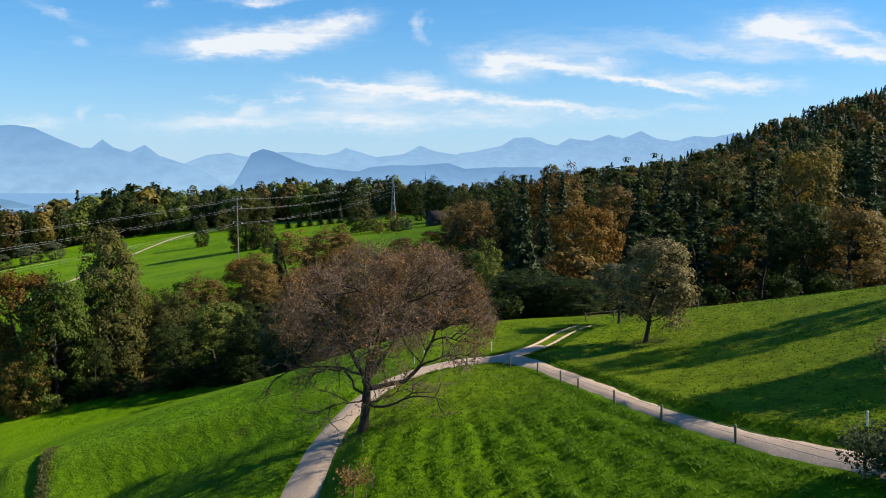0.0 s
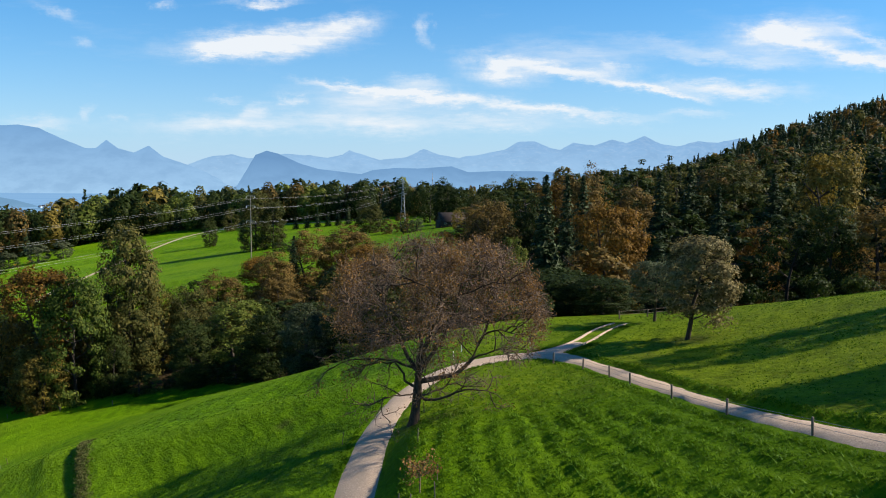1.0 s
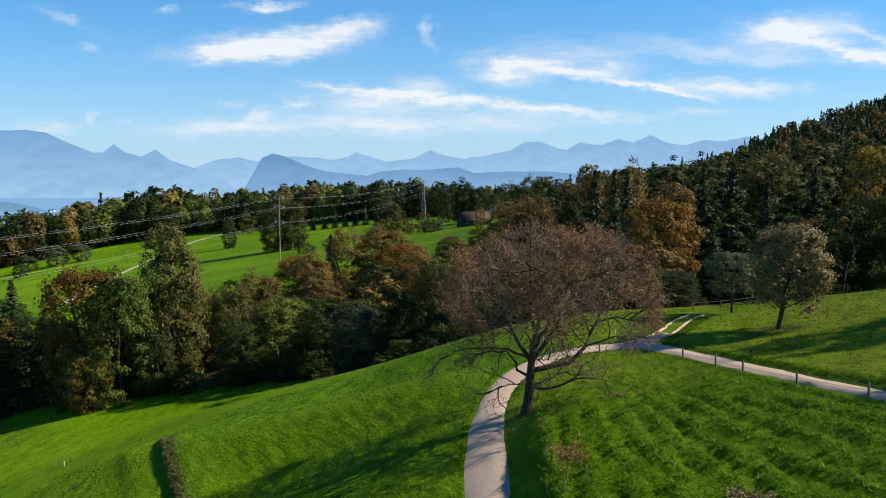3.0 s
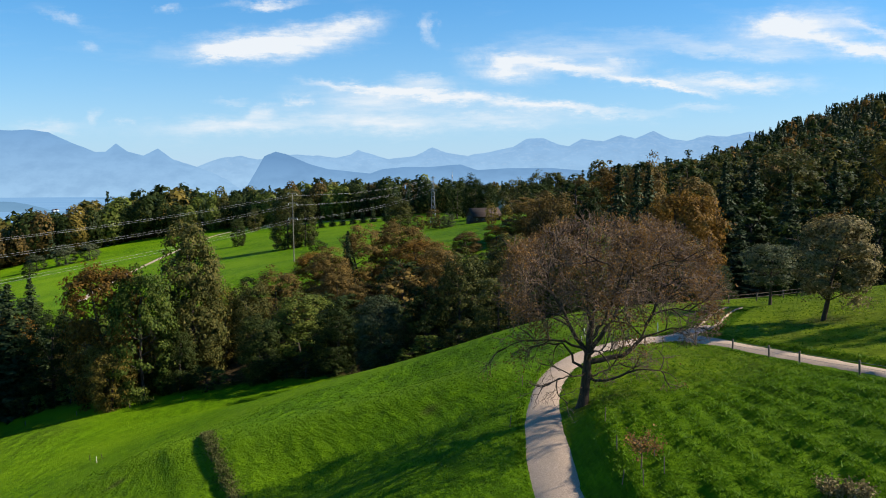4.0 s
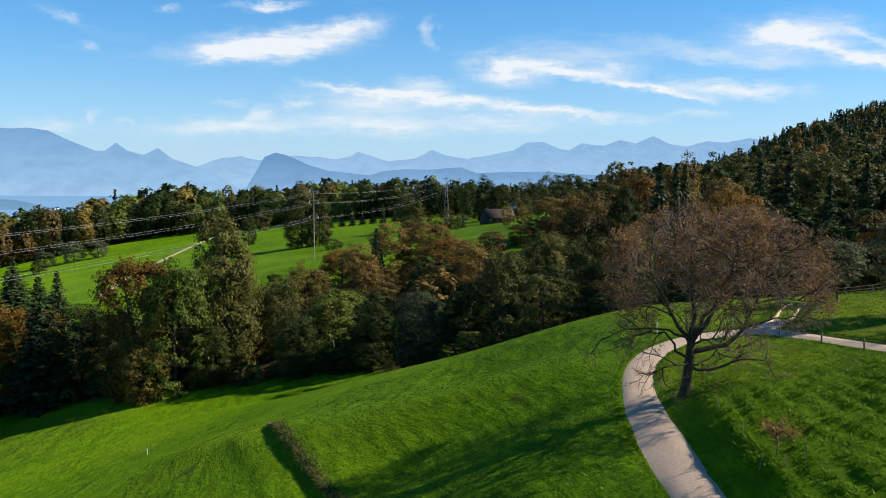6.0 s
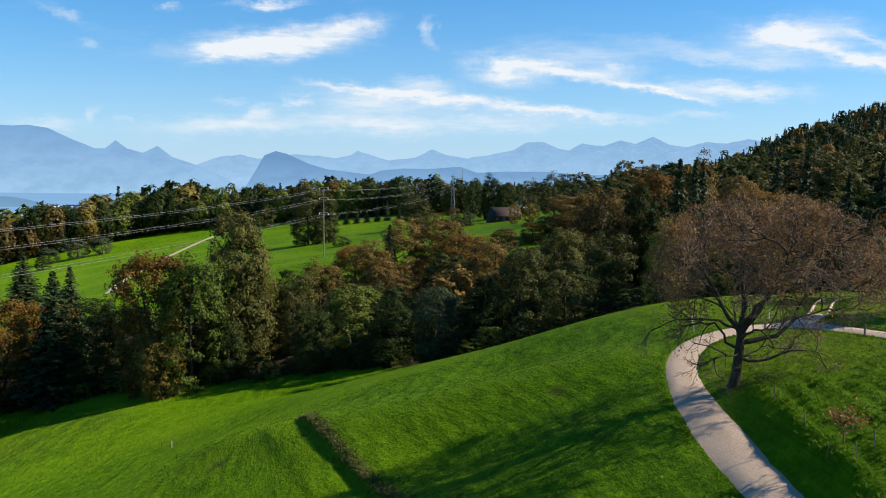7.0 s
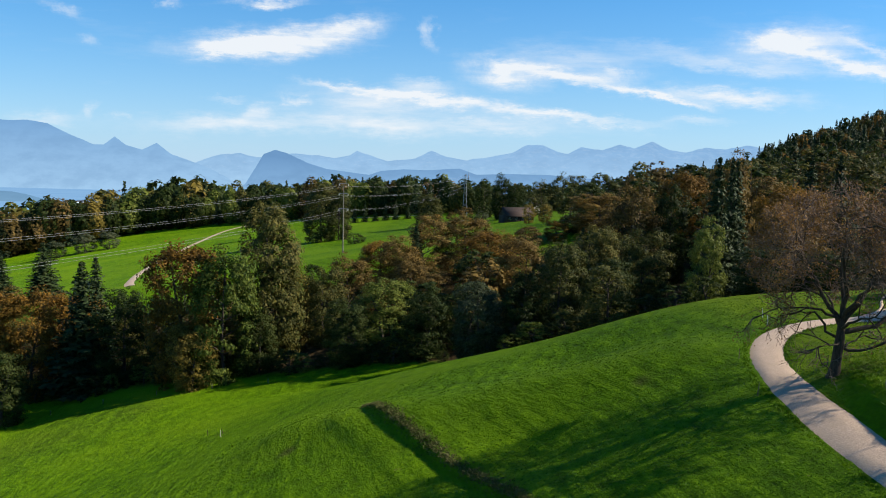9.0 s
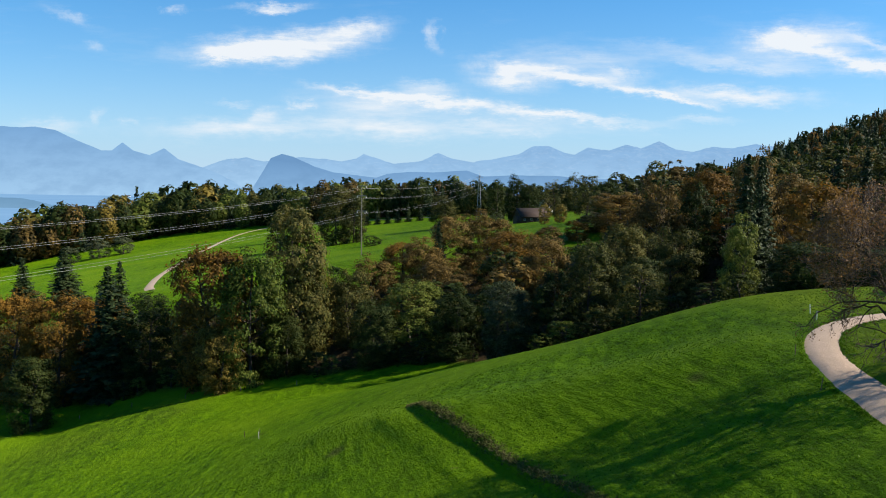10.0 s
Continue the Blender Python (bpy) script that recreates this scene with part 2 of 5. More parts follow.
# ---- mesh helpers ----
def mesh_from(name, verts, faces, mat, smooth=False):
    """verts: (n, 3) array; faces: (m, 3 or 4) array or list of lists."""
    me = bpy.data.meshes.new(name)
    if isinstance(faces, np.ndarray):
        n, w = faces.shape
        me.vertices.add(len(verts))
        me.vertices.foreach_set("co", np.asarray(verts, np.float32).ravel())
        me.loops.add(n * w)
        me.loops.foreach_set("vertex_index", faces.astype(np.int32).ravel())
        me.polygons.add(n)
        me.polygons.foreach_set("loop_start", np.arange(0, n * w, w, dtype=np.int32))
        me.polygons.foreach_set("loop_total", np.full(n, w, np.int32))
        me.update(calc_edges=True)
    else:
        me.from_pydata([tuple(v) for v in verts], [], faces)
    if mat is not None:
        me.materials.append(mat)
    if smooth:
        me.polygons.foreach_set("use_smooth", np.ones(len(me.polygons), bool))
    return me


def part(name, data, parent, label=""):
    ob = new(name, data)
    ob.parent = parent
    return tagged(ob, label)


def tube(points, radii, sides):
    """Verts and quads of a tapered tube along points."""
    pts = np.asarray(points, float)
    n = len(pts)
    way = np.gradient(pts, axis=0)
    way /= np.linalg.norm(way, axis=1)[:, None] + 1e-9
    ref = np.where(np.abs(way[:, 2:3]) > 0.9, np.array([[1.0, 0, 0]]), np.array([[0, 0, 1.0]]))
    a = np.cross(way, ref)
    a /= np.linalg.norm(a, axis=1)[:, None] + 1e-9
    b = np.cross(way, a)
    ang = np.linspace(0, 2 * np.pi, sides, endpoint=False)
    ring = np.cos(ang)[None, :, None] * a[:, None] + np.sin(ang)[None, :, None] * b[:, None]
    verts = (pts[:, None] + ring * np.asarray(radii)[:, None, None]).reshape(-1, 3)
    i = np.arange(n - 1)[:, None] * sides + np.arange(sides)[None]
    j = np.arange(n - 1)[:, None] * sides + (np.arange(sides)[None] + 1) % sides
    return verts, np.stack([i, j, j + sides, i + sides], -1).reshape(-1, 4)


class Joiner:
    """Collects pieces into one mesh."""

    def __init__(self):
        self.v, self.f, self.n = [], [], 0

    def add(self, verts, faces):
        self.v.append(verts)
        self.f.append(faces + self.n)
        self.n += len(verts)

    def mesh(self, name, mat, smooth=False):
        return mesh_from(name, np.vstack(self.v), np.vstack(self.f), mat, smooth)


def leaves(centres, normals, size, rng, long=1.6, spread=0.6):
    """One pointed quad for each centre."""
    n = len(centres)
    nm = normals + rng.normal(0, spread, (n, 3))
    nm /= np.linalg.norm(nm, axis=1)[:, None] + 1e-9
    t = np.cross(nm, rng.normal(0, 1, (n, 3)))
    t /= np.linalg.norm(t, axis=1)[:, None] + 1e-9
    b = np.cross(nm, t)
    s = (size * rng.uniform(0.6, 1.4, n))[:, None]
    v = np.stack([centres + t * s * long / 2, centres + b * s / 2 + t * s * 0.15 + nm * s * 0.12,
                  centres - t * s * long / 2, centres - b * s / 2 + t * s * 0.1 - nm * s * 0.1], 1).reshape(-1, 3)
    return v, np.arange(4 * n).reshape(n, 4)


def blades(centres, normals, size, rng, long=1.5, spread=0.4):
    """One pointed three-cornered leaf for each centre: for trees that stay far off."""
    n = len(centres)
    nm = normals / (np.linalg.norm(normals, axis=1)[:, None] + 1e-9) + rng.normal(0, spread, (n, 3))
    nm /= np.linalg.norm(nm, axis=1)[:, None] + 1e-9
    t = np.cross(nm, rng.normal(0, 1, (n, 3)))
    t /= np.linalg.norm(t, axis=1)[:, None] + 1e-9
    b = np.cross(nm, t)
    s = (size * rng.uniform(0.6, 1.4, n))[:, None]
    v = np.stack([centres + t * s * long * 0.62, centres - t * s * long * 0.38 + b * s * 0.52, centres - t * s * long * 0.38 - b * s * 0.52], 1).reshape(-1, 3)
    return v, np.arange(3 * n).reshape(n, 3)


def box(x0, x1, y0, y1, z0, z1):
    v = np.array([(x, y, z) for z in (z0, z1) for y in (y0, y1) for x in (x0, x1)], float)
    f = np.array([(0, 2, 3, 1), (4, 5, 7, 6), (0, 1, 5, 4), (2, 6, 7, 3), (0, 4, 6, 2), (1, 3, 7, 5)])
    return v, f


def smooth(a, b, x):
    s = np.clip((x - a) / (b - a), 0, 1)
    return s * s * (3 - 2 * s)


# ---- the lie of the land ----
# heights of a 20 m net over the near spur, from y = 20 m (first row) and x = -140 m (first column)
NET = np.array([
    [-49.8, -42.7, -35.6, -28.5, -21.6, -14.4, -6.6, 1.0, 8.5, 15.4, 21.7, 27.6],
    [-49.1, -41.9, -34.6, -27.4, -20.3, -13.2, -5.0, 2.4, 7.3, 12.9, 18.4, 23.5],
    [-48.4, -41.3, -33.9, -26.4, -18.6, -11.3, -3.4, 2.4, 3.8, 9.9, 14.8, 18.8],
    [-47.7, -40.7, -33.7, -26.1, -17.3, -9.1, -3.1, 1.7, 2.6, 7.7, 10.7, 13.4],
    [-46.8, -40.0, -33.6, -27.3, -19.2, -11.0, -5.8, 2.3, 1.8, 3.6, 5.3, 7.7],
    [-45.7, -38.8, -32.8, -27.8, -21.2, -14.3, -10.7, -4.4, -2.5, -1.1, 0.4, 2.4],
    [-44.6, -37.6, -31.8, -28.6, -24.6, -21.0, -16.7, -11.8, -8.6, -6.4, -4.5, -2.6],
    [-43.2, -36.9, -32.1, -30.0, -28.3, -26.6, -23.0, -18.7, -14.9, -12.0, -9.6, -7.5]
]).T
MAIN_PATH = [(-11.5, 20), (-10.2, 32), (-9.5, 41), (-9.6, 47.5), (-9.4, 53.5), (-9.2, 57.5), (-8.6, 61.8), (-7.7, 66), (-6.3, 69.6),
             (-4.2, 72.8), (-1, 74.9), (2.5, 75.4), (6.0, 74.6), (8.2, 71.8), (9.6, 67.5), (10.9, 63), (12.1, 58.4), (13.3, 51.7),
             (14.4, 46.3), (15.2, 43.2), (16.6, 38.6), (18.2, 34.7), (21, 28), (25, 20)]
UPPER_TRACK = [(5.5, 75.0), (8.2, 76.6), (10.6, 79.6), (12.8, 83.8), (14.6, 86.6), (15.8, 88.2), (17.0, 89.2)]


def resample(line, step=0.6):
    p = np.asarray(line, float)
    for _ in range(3):
        q = np.empty((2 * len(p) - 2, 2))
        q[0::2], q[1::2] = 0.75 * p[:-1] + 0.25 * p[1:], 0.25 * p[:-1] + 0.75 * p[1:]
        p = np.vstack([p[:1], q, p[-1:]])
    s = np.r_[0, np.cumsum(np.hypot(*np.diff(p, axis=0).T))]
    t = np.arange(0, s[-1], step)
    return np.stack([np.interp(t, s, p[:, 0]), np.interp(t, s, p[:, 1])], 1)


MAIN, UPPER = resample(MAIN_PATH), resample(UPPER_TRACK)


def beside(line, x, y):
    """Distance to a line, signed (plus: to the right of its way), and how far along it, 0 to 1."""
    best, side, along = np.full(x.shape, 1e9), np.zeros(x.shape), np.zeros(x.shape)
    for i in range(len(line) - 1):
        (ax, ay), (bx, by) = line[i], line[i + 1]
        dx, dy = bx - ax, by - ay
        t = np.clip(((x - ax) * dx + (y - ay) * dy) / (dx * dx + dy * dy), 0, 1)
        px, py = x - ax - t * dx, y - ay - t * dy
        d = np.hypot(px, py)
        m = d < best
        best = np.where(m, d, best)
        side = np.where(m, np.sign(px * dy - py * dx), side)
        along = np.where(m, (i + t) / (len(line) - 1), along)
    return best * np.where(side == 0, 1, side), along


def net(x, y):
    nx, ny = NET.shape
    gx, gy = np.clip((x + 140) / 20, 1, nx - 2 - 1e-6), np.clip((y - 20) / 20, 1e-6, ny - 2 - 1e-6)
    i, j = gx.astype(int), gy.astype(int)

    def w(u):
        return [(1 - u) ** 3 / 6, (3 * u ** 3 - 6 * u ** 2 + 4) / 6, (-3 * u ** 3 + 3 * u ** 2 + 3 * u + 1) / 6, u ** 3 / 6]
    wx, wy = w(gx - i), w(gy - j)
    z = np.zeros(x.shape)
    for a in range(4):
        for b in range(4):
            z += wx[a] * wy[b] * NET[np.clip(i - 1 + a, 0, nx - 1), np.clip(j - 1 + b, 0, ny - 1)]
    return z


def far_land(x, y):
    u, v = np.clip(x, -420, 200) / 100, np.clip((y - 450), -200, 300) / 100
    z = -6.4 + 9.5 * u - 1.3 * v - 1.5 * u * u - 2.3 * u * v + 0.9 * v * v
    z = np.clip(z, -75, 40)
    hill = np.clip(x - 60 - 0.18 * (y - 300), 0, 900) * 0.30 * smooth(180, 1000, y)
    down = smooth(740, 1200, y) * (1 - smooth(150, 420, x))
    z = z + hill * (1 - smooth(1050, 2400, y))
    z = z * (1 - down) + down * -84
    return np.where(y > 1500, z * (1 - smooth(1500, 2600, y)) - 84 * smooth(1500, 2600, y), z)


BROW = resample([(-13, 71.5), (-22, 73), (-31, 74), (-40, 78), (-52, 86)], 3)
SCARP = resample([(-45, 86.5), (-43.6, 82.5), (-42.1, 78.6), (-37.3, 68.1), (-34.1, 61.8), (-31.5, 56), (-27.5, 46)], 2)
SCARP_SMALL = resample([(-49.6, 86), (-48.2, 83), (-45.6, 77.1), (-41.5, 68.4), (-38, 60)], 2)


def furrow(x, y):
    """Phase of the rows of the field, which fan out a little towards its near end."""
    return ((x + 2.5) * np.exp(0.018 * (y - 45)) + 0.22 * np.sin(y * 0.7 + 1.3 * np.sin(x * 0.6))) * 2 * np.pi / 1.9


def lie(x, y, fine=True):
    """Height of the ground."""
    x, y = np.asarray(x, float), np.asarray(y, float)
    side = smooth(80, 150, x) + smooth(120, 220, -x)
    far = np.clip(smooth(160, 250, y) + np.clip(side, 0, 1) * smooth(120, 230, y), 0, 1)
    near = net(x, y) + 0.10 * np.clip(x - 80, 0, 200) - 0.14 * np.clip(-120 - x, 0, 200)
    z = near * (1 - far) + far_land(x, y) * far
    if not fine:
        return z
    m = (np.abs(x + 10) < 75) & (y > 15) & (y < 120)
    xm, ym = x[m], y[m]
    d, s = beside(MAIN, xm, ym)
    add = np.zeros(xm.shape)
    # the field stands on a bank above the first stretch of the path
    bank = smooth(1.6, 4.1, d) * (1 - smooth(4.5, 16, d)) * (1 - smooth(0.26, 0.37, s))
    add += 0.80 * bank
    add -= 0.35 * (1 - smooth(1.2, 2.6, np.abs(d))) * (1 - smooth(0.2, 0.34, s))
    # the bank of the upper meadow above the lower lane
    add += 0.16 * smooth(-1.1, -1.6, d) * (1 - smooth(2, 7, -d)) * smooth(0.55, 0.62, s)
    du, su = beside(UPPER, xm, ym)
    b, _ = beside(BROW, xm, ym)
    add += 1.1 * np.exp(-(b / 5.0) ** 2)
    add -= 1.1 * np.exp(-((xm + 28) / 9) ** 2 - ((ym - 62) / 6) ** 2) + 1.3 * np.exp(-((xm + 20) / 9) ** 2 - ((ym - 86) / 6) ** 2)
    c, sc = beside(SCARP, xm, ym)
    ends = smooth(0.02, 0.14, sc) * (1 - smooth(0.9, 1.0, sc))
    add += ends * (0.37 * smooth(0.30, -0.30, c) * (1 - smooth(1, 6, -c)) - 0.16 * smooth(-0.2, 0.3, c) * (1 - smooth(0.3, 1.6, c)))
    c, sc = beside(SCARP_SMALL, xm, ym)
    add += 0.25 * smooth(0.8, -0.8, c) * (1 - smooth(0.5, 5, -c)) * smooth(0.02, 0.2, sc) * (1 - smooth(0.8, 1.0, sc))
    # rows of uneven grass in the field inside the bend
    inner = smooth(2.2, 4.5, d) * (1 - smooth(63, 70, ym))
    row = np.sin(furrow(xm, ym))
    lump = np.sin(xm * 2.6 + 1.9 * np.sin(ym * 1.3)) * np.sin(ym * 2.3 + 1.7 * np.sin(xm * 1.1))
    add += inner * (0.18 * row * (0.52 + 0.48 * np.sin(ym * 0.9 + 2.4 * np.sin(xm * 0.8))) * (1 - 0.9 * smooth(48, 60, ym)) + 0.11 * lump)
    # terraces trodden along the slope above the scarp
    tread = np.exp(-((xm + 24) / 11) ** 2 - ((ym - 67) / 9) ** 2)
    add += tread * 0.10 * np.sin((xm * 0.90 + ym * 0.40) * 2 * np.pi / 1.5 + 1.6 * np.sin(xm * 0.31 + ym * 0.17)) * (0.6 + 0.4 * np.sin(ym * 0.8 + xm * 0.5))
    add += 0.03 * np.sin(xm * 3.1 + 2 * np.sin(ym * 1.1)) * np.sin(ym * 2.7 + xm)
    # narrow treads that cattle have worn along the contours
    zs = z[m]
    worn = smooth(-2.5, -5, d) * (1 - smooth(-6, 2, xm)) * (1 - smooth(88, 100, ym)) * (0.35 + 0.65 * smooth(-0.3, 0.6, np.sin(xm * 0.13 + 1.2 * np.sin(ym * 0.11))))
    worn = worn * (1 - np.exp(-((xm + 45) / 9) ** 2 - ((ym - 70) / 16) ** 2))
    add += worn * 0.060 * np.sin(2 * np.pi * zs / 0.66 + 1.2 * np.sin(xm * 0.6) + 0.8 * np.sin(ym * 0.5))
    # beds of the paths
    add = add * smooth(1.5, 2.4, np.abs(du)) - 0.04 * (1 - smooth(1.5, 2.4, np.abs(du)))
    lay = np.maximum(1 - smooth(1.35, 1.75, np.abs(d)), 0)
    add = add * (1 - lay) + lay * (-0.10 - 0.30 * (1 - smooth(0.2, 0.34, s)))
    z = z.copy()
    z[m] += add
    return z


def at(x, y):
    return float(lie(np.array([x]), np.array([y]))[0])


def wood_edge(x):
    """How far out the near edge of the wood lies."""
    return np.interp(x, [-140, -80, -45, -20, 5, 20, 60, 100], [173, 160, 149, 128, 117, 108, 112, 118])


def far_edge(x):
    """How far out the wood behind the far meadow begins."""
    return np.interp(x, [-600, -420, -316, -277, -180, -110, -30, 10, 60, 120], [480, 540, 588, 622, 612, 590, 560, 525, 540, 470])


def make_ground():
    def axis(marks):
        out = [marks[0][0]]
        for (a, sa), (b, sb) in zip(marks[:-1], marks[1:]):
            p = a
            while p < b - 1e-6:
                f = (p - a) / (b - a)
                p += sa + (sb - sa) * f
                out.append(min(p, b))
        return np.unique(np.round(out, 3))
    xs = axis([(-4600, 500), (-800, 60), (-200, 6), (-75, 0.7), (-55, 0.45), (30, 0.45), (60, 0.8), (150, 6), (900, 40), (4600, 500)])
    ys = axis([(-300, 40), (-20, 5), (28, 0.6), (36, 0.42), (80, 0.42), (112, 0.9), (180, 4), (500, 10), (1100, 30), (4850, 400)])
    gx, gy = np.meshgrid(xs, ys)
    x, y = gx.ravel(), gy.ravel()
    z = lie(x, y)
    nx = len(xs)
    i = (np.arange(len(ys) - 1)[:, None] * nx + np.arange(nx - 1)[None]).ravel()
    me = mesh_from("ground", np.stack([x, y, z], 1), np.stack([i, i + 1, i + nx + 1, i + nx], 1), GRASS, True)
    litter = smooth(1, 5, y - wood_edge(x)) * (1 - smooth(205, 225, y))
    litter = np.maximum(litter, smooth(-8, 8, x - 5 - 0.14 * (y - 215)) * smooth(-2, 2, y - wood_edge(x)))
    litter = np.maximum(litter, smooth(0, 20, y - far_edge(x)))
    for px, py, pr, amount in ((20.0, 74.3, 2.4, 0.6), (-6.0, 57.4, 1.3, 0.6), (-51.3, 78.4, 0.9, 0.8), (-66.8, 108.0, 0.8, 0.6), (-18.0, 67.2, 0.8, 0.6), (14.5, 69.5, 1.6, 0.35), (-108, 138, 16.0, 0.22), (-95, 146, 7.0, 0.25), (-3.5, 57.0, 1.6, 0.5)):
        litter = np.maximum(litter, amount * np.exp(-((x - px) ** 2 + (y - py) ** 2) / pr ** 2))
    near = (x > -12) & (x < 90) & (y > 20) & (y < 110)
    grazed = np.zeros(x.shape)
    d, s = beside(MAIN, x[near], y[near])
    grazed[near] = smooth(-1.0, -2.2, d) * smooth(0.50, 0.56, s) + 0.55 * smooth(1.0, 2.0, d) * smooth(50, 64, y[near])
    grazed[near] = np.maximum(grazed[near], 0.6 * smooth(-1.0, -3.0, d) * smooth(68, 78, y[near]) * smooth(-8, 2, x[near]))
    att = me.attributes.new("grazed", "FLOAT", "POINT")
    att.data.foreach_set("value", grazed.astype(np.float32))
    att = me.attributes.new("litter", "FLOAT", "POINT")
    att.data.foreach_set("value", litter.astype(np.float32))
    return tagged(new("ground", me), "rolling green meadow ground with rough grass and leaf litter", "ground", kind="structure")


make_ground()


def make_strip(name, line, half, lift, mat, label, start=0, end=None, rows=6):
    p = line[start:end]
    way = np.gradient(p, axis=0)
    way /= np.linalg.norm(way, axis=1)[:, None]
    across = np.stack([way[:, 1], -way[:, 0]], 1)
    rng = np.random.default_rng(5)
    u = np.linspace(-1, 1, rows)
    jit = np.convolve(rng.normal(0, 0.34, len(p) + 16), np.ones(9) / 9, "same")[8:-8]
    pts = p[:, None] + across[:, None] * (u[None, :, None] * np.asarray(half).reshape(-1, 1, 1)) \
        + across[:, None] * ((np.abs(u)[None, :, None] ** 4) * jit[:, None, None] * np.sign(u)[None, :, None])
    mid = lie(p[:, 0], p[:, 1])
    z = mid[:, None] + lift + 0.05 * (1 - u[None] ** 2) - 0.10 * (np.abs(u)[None] ** 8)
    # follows the cross slope a little
    zl = lie(pts[:, 0, 0], pts[:, 0, 1], False) - lie(p[:, 0], p[:, 1], False)
    zr = lie(pts[:, -1, 0], pts[:, -1, 1], False) - lie(p[:, 0], p[:, 1], False)
    z = z + np.where(u[None] < 0, -u[None] * zl[:, None], u[None] * zr[:, None])
    v = np.concatenate([pts, z[..., None]], -1).reshape(-1, 3)
    n, m = len(p), rows
    i = (np.arange(n - 1)[:, None] * m + np.arange(m - 1)[None]).ravel()
    return tagged(new(name, mesh_from(name, v, np.stack([i, i + 1, i + m + 1, i + m], 1), mat, True)), label, "path", kind="structure")


_, along_main = beside(MAIN, MAIN[:, 0], MAIN[:, 1])
bend = np.exp(-((MAIN[:, 1] - 73) / 4.5) ** 2) * (MAIN[:, 0] < 7)
lane = smooth(0.54, 0.60, along_main)
make_strip("path", MAIN, 1.42 + 0.55 * bend - 0.64 * lane, 0.10, PATH, "pale grey gravel farm track winding through grass")
make_strip("path", UPPER[:11], np.linspace(1.9, 0.7, 11), 0.09, PATH, "gravel fork of the farm track")
for off in (-0.85, 0.85):
    way = np.gradient(UPPER, axis=0)
    way /= np.linalg.norm(way, axis=1)[:, None]
    rut = UPPER + np.stack([way[:, 1], -way[:, 0]], 1) * off
    make_strip("wheel_track", rut, 0.27, 0.09, PATH, "pale worn wheel track in the grass", rows=4)


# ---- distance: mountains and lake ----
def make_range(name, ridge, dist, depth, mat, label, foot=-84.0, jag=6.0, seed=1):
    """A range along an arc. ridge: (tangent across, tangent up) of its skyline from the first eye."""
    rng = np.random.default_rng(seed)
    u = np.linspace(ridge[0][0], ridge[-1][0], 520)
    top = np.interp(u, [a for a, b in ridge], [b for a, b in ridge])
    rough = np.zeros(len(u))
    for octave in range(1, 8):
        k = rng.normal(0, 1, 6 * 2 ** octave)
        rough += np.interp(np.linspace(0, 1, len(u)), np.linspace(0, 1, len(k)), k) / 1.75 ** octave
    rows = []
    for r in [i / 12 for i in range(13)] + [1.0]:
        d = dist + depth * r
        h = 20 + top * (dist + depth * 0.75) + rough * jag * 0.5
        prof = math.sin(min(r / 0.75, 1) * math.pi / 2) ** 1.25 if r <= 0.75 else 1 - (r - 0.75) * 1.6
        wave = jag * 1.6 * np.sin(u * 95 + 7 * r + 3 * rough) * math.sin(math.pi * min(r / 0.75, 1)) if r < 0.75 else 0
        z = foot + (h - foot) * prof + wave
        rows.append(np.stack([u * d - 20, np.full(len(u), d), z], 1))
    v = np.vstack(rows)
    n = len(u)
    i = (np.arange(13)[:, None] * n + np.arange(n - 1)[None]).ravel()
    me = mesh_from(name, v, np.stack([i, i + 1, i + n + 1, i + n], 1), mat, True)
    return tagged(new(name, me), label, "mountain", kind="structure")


# haze painted in: each range emits a blue, paler towards its foot
PALE = haze_glow_material("far_alps_haze", (0.42, 0.65, 0.89), (0.25, 0.46, 0.745), -80, 260, snow=0.10)
HAZE = haze_glow_material("left_massif_haze", (0.37, 0.60, 0.855), (0.205, 0.405, 0.69), -80, 300)
NEARER = haze_glow_material("near_ridge_haze", (0.28, 0.50, 0.77), (0.160, 0.325, 0.575), -80, 120)
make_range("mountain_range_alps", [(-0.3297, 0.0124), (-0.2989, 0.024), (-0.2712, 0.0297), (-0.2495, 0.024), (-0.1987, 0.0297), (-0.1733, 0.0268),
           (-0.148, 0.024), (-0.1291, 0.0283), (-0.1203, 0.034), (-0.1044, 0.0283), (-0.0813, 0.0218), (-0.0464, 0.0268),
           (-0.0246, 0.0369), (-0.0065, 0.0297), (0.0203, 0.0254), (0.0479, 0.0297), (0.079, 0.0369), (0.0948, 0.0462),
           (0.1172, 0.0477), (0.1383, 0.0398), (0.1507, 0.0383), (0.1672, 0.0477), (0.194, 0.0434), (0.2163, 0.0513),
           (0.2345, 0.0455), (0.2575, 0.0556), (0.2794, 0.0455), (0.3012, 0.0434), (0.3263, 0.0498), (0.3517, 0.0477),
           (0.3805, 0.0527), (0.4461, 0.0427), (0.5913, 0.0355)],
           4300, 500, PALE, "distant snow-dusted alpine mountain range in painted pale blue haze", jag=12, seed=3)
